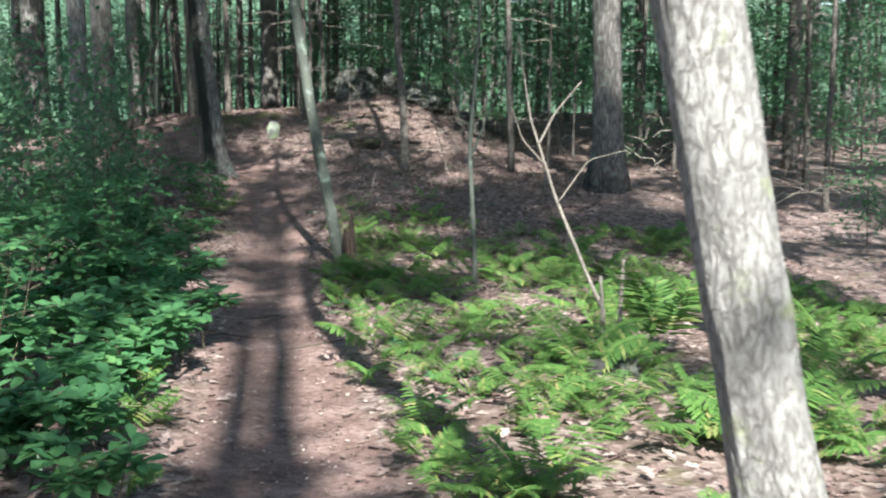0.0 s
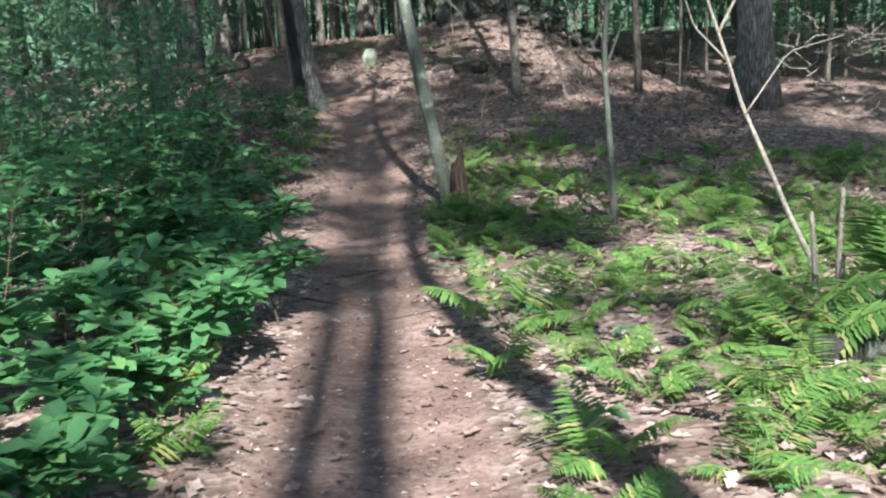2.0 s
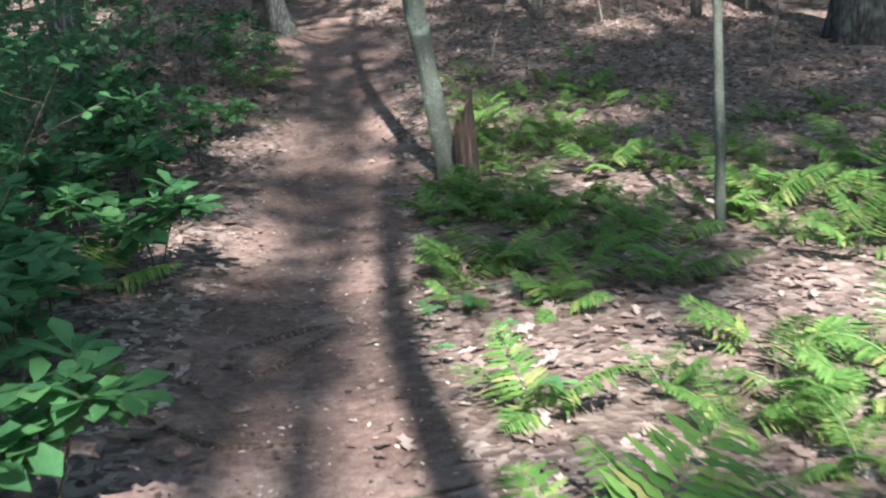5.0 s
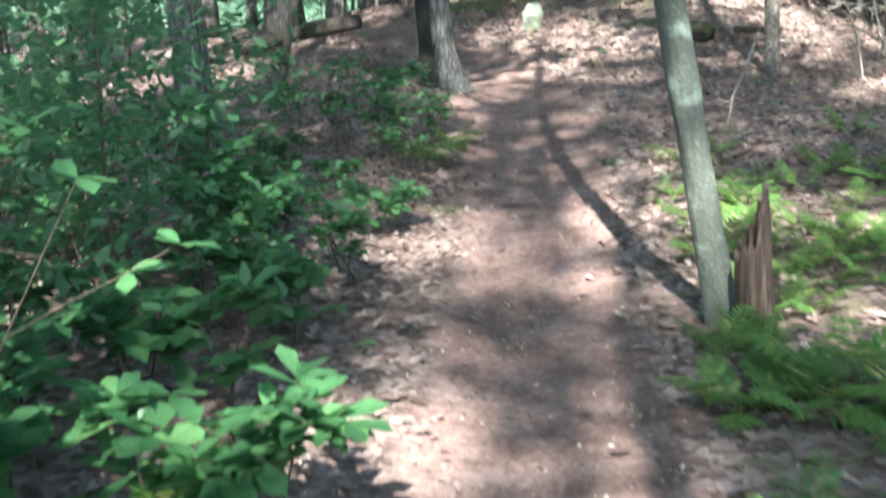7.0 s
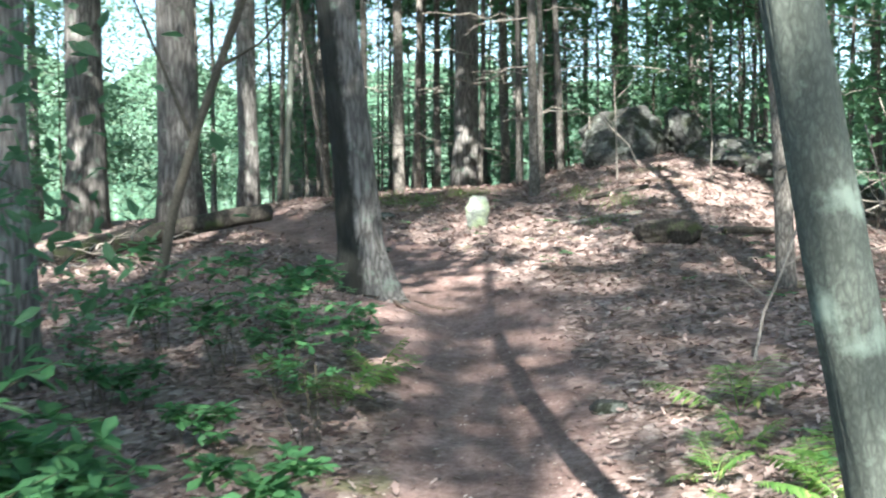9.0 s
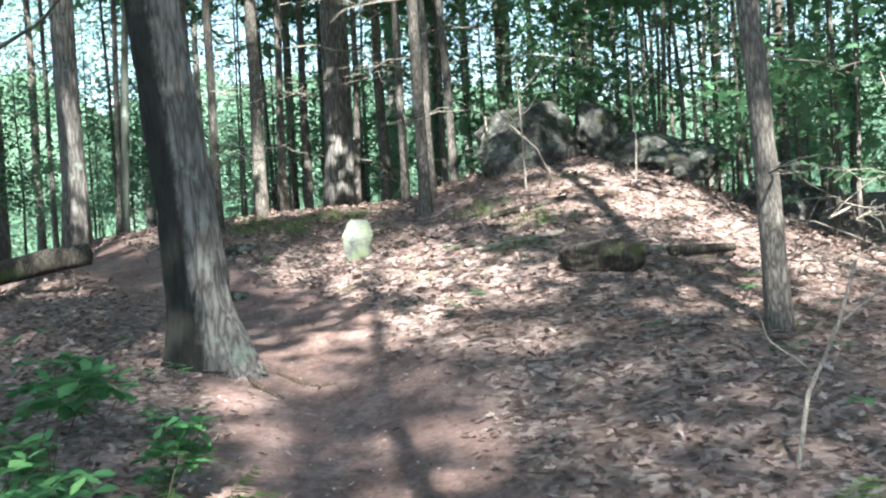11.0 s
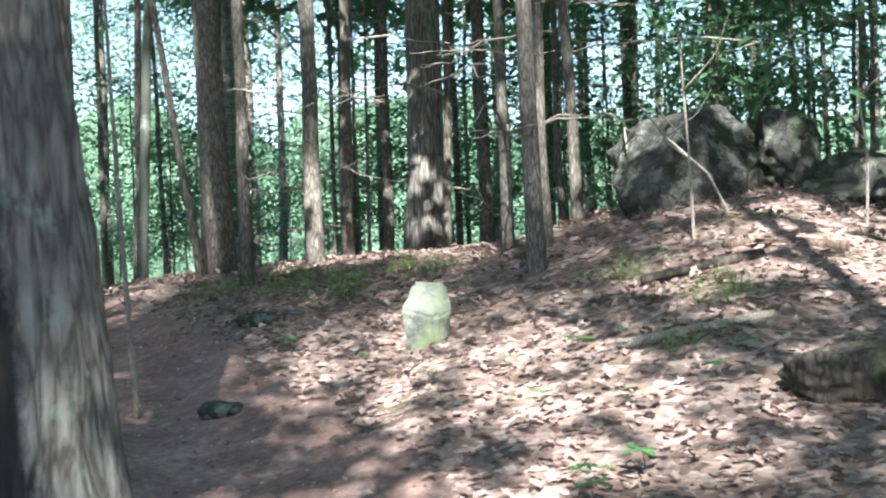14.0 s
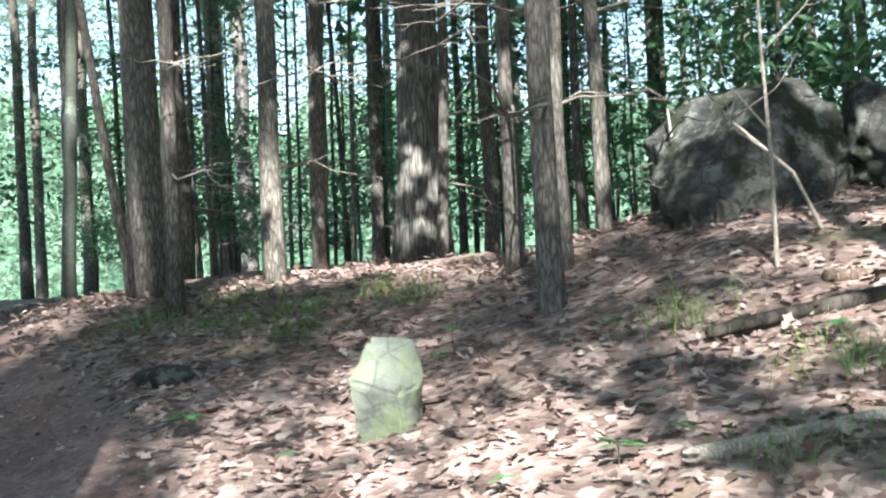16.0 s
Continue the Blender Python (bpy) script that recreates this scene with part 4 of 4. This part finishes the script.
def marker_stone(x, y):
    """A slab set on end: a broad sloping upper face and a lower face that falls back under it."""
    bm = bmesh.new()
    for co in ((-0.065, 0.12, 0.34), (0.12, 0.12, 0.335), (-0.135, -0.05, 0.19), (0.06, -0.1, 0.14), (0.14, 0.0, 0.17), (-0.1, -0.01, -0.12), (0.07, -0.03, -0.12), (0.13, 0.14, -0.12), (-0.1, 0.14, -0.12)):
        bm.verts.new(co)
    bmesh.ops.convex_hull(bm, input=bm.verts)
    bmesh.ops.bevel(bm, geom=bm.edges[:], offset=0.012, segments=2, affect="EDGES")
    bmesh.ops.triangulate(bm, faces=bm.faces)
    bmesh.ops.subdivide_edges(bm, edges=bm.edges[:], cuts=3, use_grid_fill=True)
    for v in bm.verts:
        v.co += Vector((noise.noise(v.co * 9), noise.noise(v.co * 9 + Vector((4, 0, 0))), noise.noise(v.co * 9 + Vector((0, 4, 0))))) * 0.012 + v.co * 0.03 * noise.noise(v.co * 40)
    me = bpy.data.meshes.new("marker_stone")
    bm.to_mesh(me)
    bm.free()
    me.materials.append(ROCK_PALE)
    ob = new("marker_stone", me)
    ob.matrix_world = pose(x, y, gz(x, y), 0, 0, 8)
    return tagged(ob, "upright pale lichen-covered stone beside the path", "rock")


marker_stone(-3.61, 23.66)
rock("rotten_log", (-1.55, 22.25), (0.34, 0.17, 0.15), BARK_LOG, "short mossy rotting log half sunk in the leaves", 31, 0.35, 0.3, -8, (), 5)
rock("boulder", (-1.95, 26.15), (0.72, 0.6, 0.56), ROCK, "large dark mossy boulder on the crest", 5, 0.3, 0.32, 20, [((-0.8, -0.3, 0.6), 0.55), ((0.3, -0.9, 0.35), 0.6), ((0.7, 0.0, 0.7), 0.7)], crags=12)
rock("boulder", (-1.2, 26.4), (0.26, 0.34, 0.42), ROCK, "upright dark boulder leaning on its neighbour", 8, 0.5, 0.2, crags=10)
rock("boulder", (-0.45, 26.0), (0.85, 0.55, 0.36), ROCK, "long sloping mossy boulder on the crest", 11, 0.35, 0.2, -12, [((0.6, -0.2, 0.8), 0.45)], crags=12)
rock("boulder", (0.6, 25.6), (0.5, 0.45, 0.3), ROCK, "low dark boulder under the hemlocks", 14, 0.4, 0.3, crags=10)
rock("stone", (1.12, 7.05), (0.2, 0.12, 0.1), ROCK, "dark striped stone among the ferns", 17, 0.5, 0.3, 10, (), 4)
rock("stone", (1.32, 7.35), (0.14, 0.1, 0.08), ROCK_PALE, "pale flat stone among the ferns", 19, 0.5, 0.35, 0, (), 4)
rock("stone", (-4.55, 22.9), (0.13, 0.1, 0.06), ROCK, "small stone at the edge of the path", 21, 0.4, 0.4, 0, (), 3)
rock("stone", (-4.9, 24.6), (0.16, 0.1, 0.07), ROCK, "half-buried stone beside the path", 22, 0.4, 0.4, 0, (), 3)
rock("stone", (-2.05, 17.4), (0.12, 0.1, 0.05), ROCK, "flat grey stone set in the path", 23, 0.4, 0.5, 0, (), 3)


# ---------- small plants ----------
def seedling(seed, label):
    r = np.random.default_rng(seed)
    plant = thing("seedling", (0, 60, 0), label, "seedling", "seedlings in the leaf litter")
    h = r.uniform(0.08, 0.16)
    v, f = tube([(0, 0, -0.02), (0.01, 0, h * 0.5), (0.015, 0.01, h)], (0.002, 0.0018, 0.001), 5, cap=False)
    part("stem", flat(v, f, "stem", STEM, True), plant)
    n = 6
    v, f = placed(LEAF_OVAL, [(0.015, 0.01, h - 0.012 * (i // 3))  for i in range(n)], np.arange(n) * 1.05 + r.normal(0, 0.2, n), r.normal(0.1, 0.15, n), r.normal(0, 0.1, n), r.uniform(0.06, 0.1, n))
    part("foliage", flat(v, f, "foliage", LEAF_SHRUB, True), plant)
    return plant


seedlings = [seedling(400 + i, "small green seedling in the leaf litter") for i in range(3)]
seed_spots = [(-3.97, 19.15), (-3.86, 19.22), (-4.06, 19.1), (-3.93, 19.02), (-4.12, 19.22), (-4.35, 19.95), (-4.25, 20.05), (-4.15, 19.9), (-0.75, 19.75), (-0.6, 19.6), (-1.0, 9.95), (-1.1, 10.5), (-0.95, 10.65), (-2.5, 22.3), (-2.9, 22.4), (-2.75, 23.0), (-3.1, 22.9)]
for _ in range(84):
    y = rng.uniform(14.5, 26)
    x = float(trail_x(y)) + rng.choice([-1, 1, 1]) * rng.uniform(0.95, 3.6)
    seed_spots.append((x, y))
for _ in range(40):
    y = rng.uniform(4.5, 14)
    seed_spots.append((float(trail_x(y)) + rng.choice([-1, 1]) * rng.uniform(0.75, 1.3), y))
repeat(seedlings, seed_spots, 0.5, 1.1)


def grass(count):
    spots = [(-4.6, 26.0), (-5.0, 25.6), (-4.2, 26.4), (-2.2, 22.95), (-5.2, 26.6), (-3.9, 25.9), (-1.95, 23.6), (-2.5, 24.3), (-5.6, 25.9), (-4.5, 25.3)]
    blade = ([(0, 0.012, 0), (0, -0.012, 0), (0.5, 0.01, 0), (0.5, -0.01, 0), (1, 0, -0.15)], [(0, 1, 3), (0, 3, 2), (2, 3, 4)])
    at = np.concatenate([np.array([(x, y, 0)]) + rng.normal(0, 0.14, (count, 3)) * (1, 0.8, 0) for x, y in spots])
    at[:, 2] = ground_z(at[:, 0], at[:, 1]) - 0.01
    n = len(at)
    v, f = placed(blade, at, rng.uniform(0, 6.283, n), rng.uniform(0.5, 1.4, n), rng.normal(0, 0.3, n), rng.uniform(0.08, 0.2, n))
    tagged(new("grass", flat(v, f, "grass", LEAF_FERN)), "thin tufts of woodland grass", "grass", kind="stuff")


grass(150)


# ---------- leaf litter ----------
def litter(name, count, leaf, size, mat, box, keep, label, tilt=0.22, lift=0.012):
    x, y = rng.uniform(box[0], box[1], count), rng.uniform(box[2], box[3], count)
    ok = keep(x, y)
    x, y = x[ok], y[ok]
    n = len(x)
    lumps = np.array([0.05 * noise.noise((a * 0.9, b * 0.9, 0)) + 0.022 * noise.noise((a * 4.1, b * 4.1, 7)) for a, b in zip(x, y)])
    on = np.exp(-((x - trail_x(y)) / 0.62) ** 2)
    at = np.stack([x, y, ground_z(x, y) + lumps * (1 - 0.55 * on) + lift * rng.uniform(0.3, 1.6, n)], 1)
    v, f = placed(leaf, at, rng.uniform(0, 6.283, n), rng.normal(0, tilt, n), rng.normal(0, tilt, n), rng.uniform(0.6, 1.25, n) * size)
    tagged(new(name, flat(v, f, name, mat)), label, "leaf litter", kind="stuff")


off_trail = lambda x, y: np.abs(x - trail_x(y)) + rng.normal(0, 0.2, len(x)) > 0.56 + 0.16 * np.clip((y - 15) / 4, 0, 1)
litter("fallen_leaves", 42000, LEAF_LOBED, 0.062, LEAF_DRY, (-8.5, 2.5, 14.5, 28), off_trail, "dry brown oak leaves covering the forest floor", 0.34, 0.016)
litter("fallen_leaves", 15000, LEAF_LOBED, 0.085, LEAF_DRY, (-6, 4.5, 3.5, 14.5), off_trail, "dry brown oak leaves covering the forest floor", 0.25, 0.014)
litter("fallen_leaves", 7000, LEAF_LOBED, 0.075, LEAF_DRY, (-9, 7, 16, 34), off_trail, "dry pale leaves scattered on the forest floor", 0.3, 0.02)
litter("leaf_crumbs", 42000, LEAF_SMALL, 0.028, LEAF_BITS, (-6, 1.2, 3, 25), lambda x, y: np.abs(x - trail_x(y)) < 0.95, "crumbs of leaf and bark on the bare path", 0.2, 0.006)
litter("path_leaves", 1300, LEAF_LOBED, 0.06, LEAF_DRY, (-6, 1.2, 3, 25), lambda x, y: np.abs(x - trail_x(y)) < 0.9, "few dry leaves lying on the bare path", 0.2, 0.01)


# ---------- dead brush ----------
def brush(at, spread, height, count, seed, label):
    r = np.random.default_rng(seed)
    heap = thing("brush_pile", (at[0], at[1], gz(*at)), label, "deadwood")
    for i in range(count):
        a = r.uniform(0, 6.283)
        start = np.array([r.normal(0, spread * 0.4), r.normal(0, spread * 0.3), r.uniform(-0.03, height * 0.6)])
        p = limb_path(start, a, r.uniform(-0.1, 0.9), r.uniform(0.4, 1.1) * height, 7, 0.35, seed + i, 0.16)
        pieces = [tube(p, np.linspace(0.009, 0.002, 7), 5, cap=False)]
        for k in range(4):
            q = p[r.integers(2, 6)]
            pieces.append(tube(limb_path(q, a + r.uniform(-1.2, 1.2), r.uniform(-0.4, 0.7), r.uniform(0.12, 0.4) * height, 4, 0.2, k + i), np.linspace(0.004, 0.0012, 4), 4, cap=False))
        v, f = joined(pieces)
        part("twig", flat(v, f, "twig", BARK_TWIG, True), heap)
    return heap


brush((-4.3, 11.1), 0.7, 1.0, 16, 500, "tangle of bleached dead twigs behind the shrubs")
brush((5.0, 17.2), 1.2, 1.5, 16, 520, "tangle of grey dead conifer branches")
brush((3.9, 19.6), 1.2, 1.6, 16, 540, "tangle of grey dead branches by the thick oak")
brush((0.6, 21.6), 0.9, 1.3, 14, 560, "bleached dead branches beside the bank")
brush((-6.6, 20.4), 0.8, 0.8, 12, 580, "pale dead twigs beside the fallen log")
brush((-2.4, 26.2), 0.5, 0.9, 10, 600, "dead twigs leaning on the boulder")
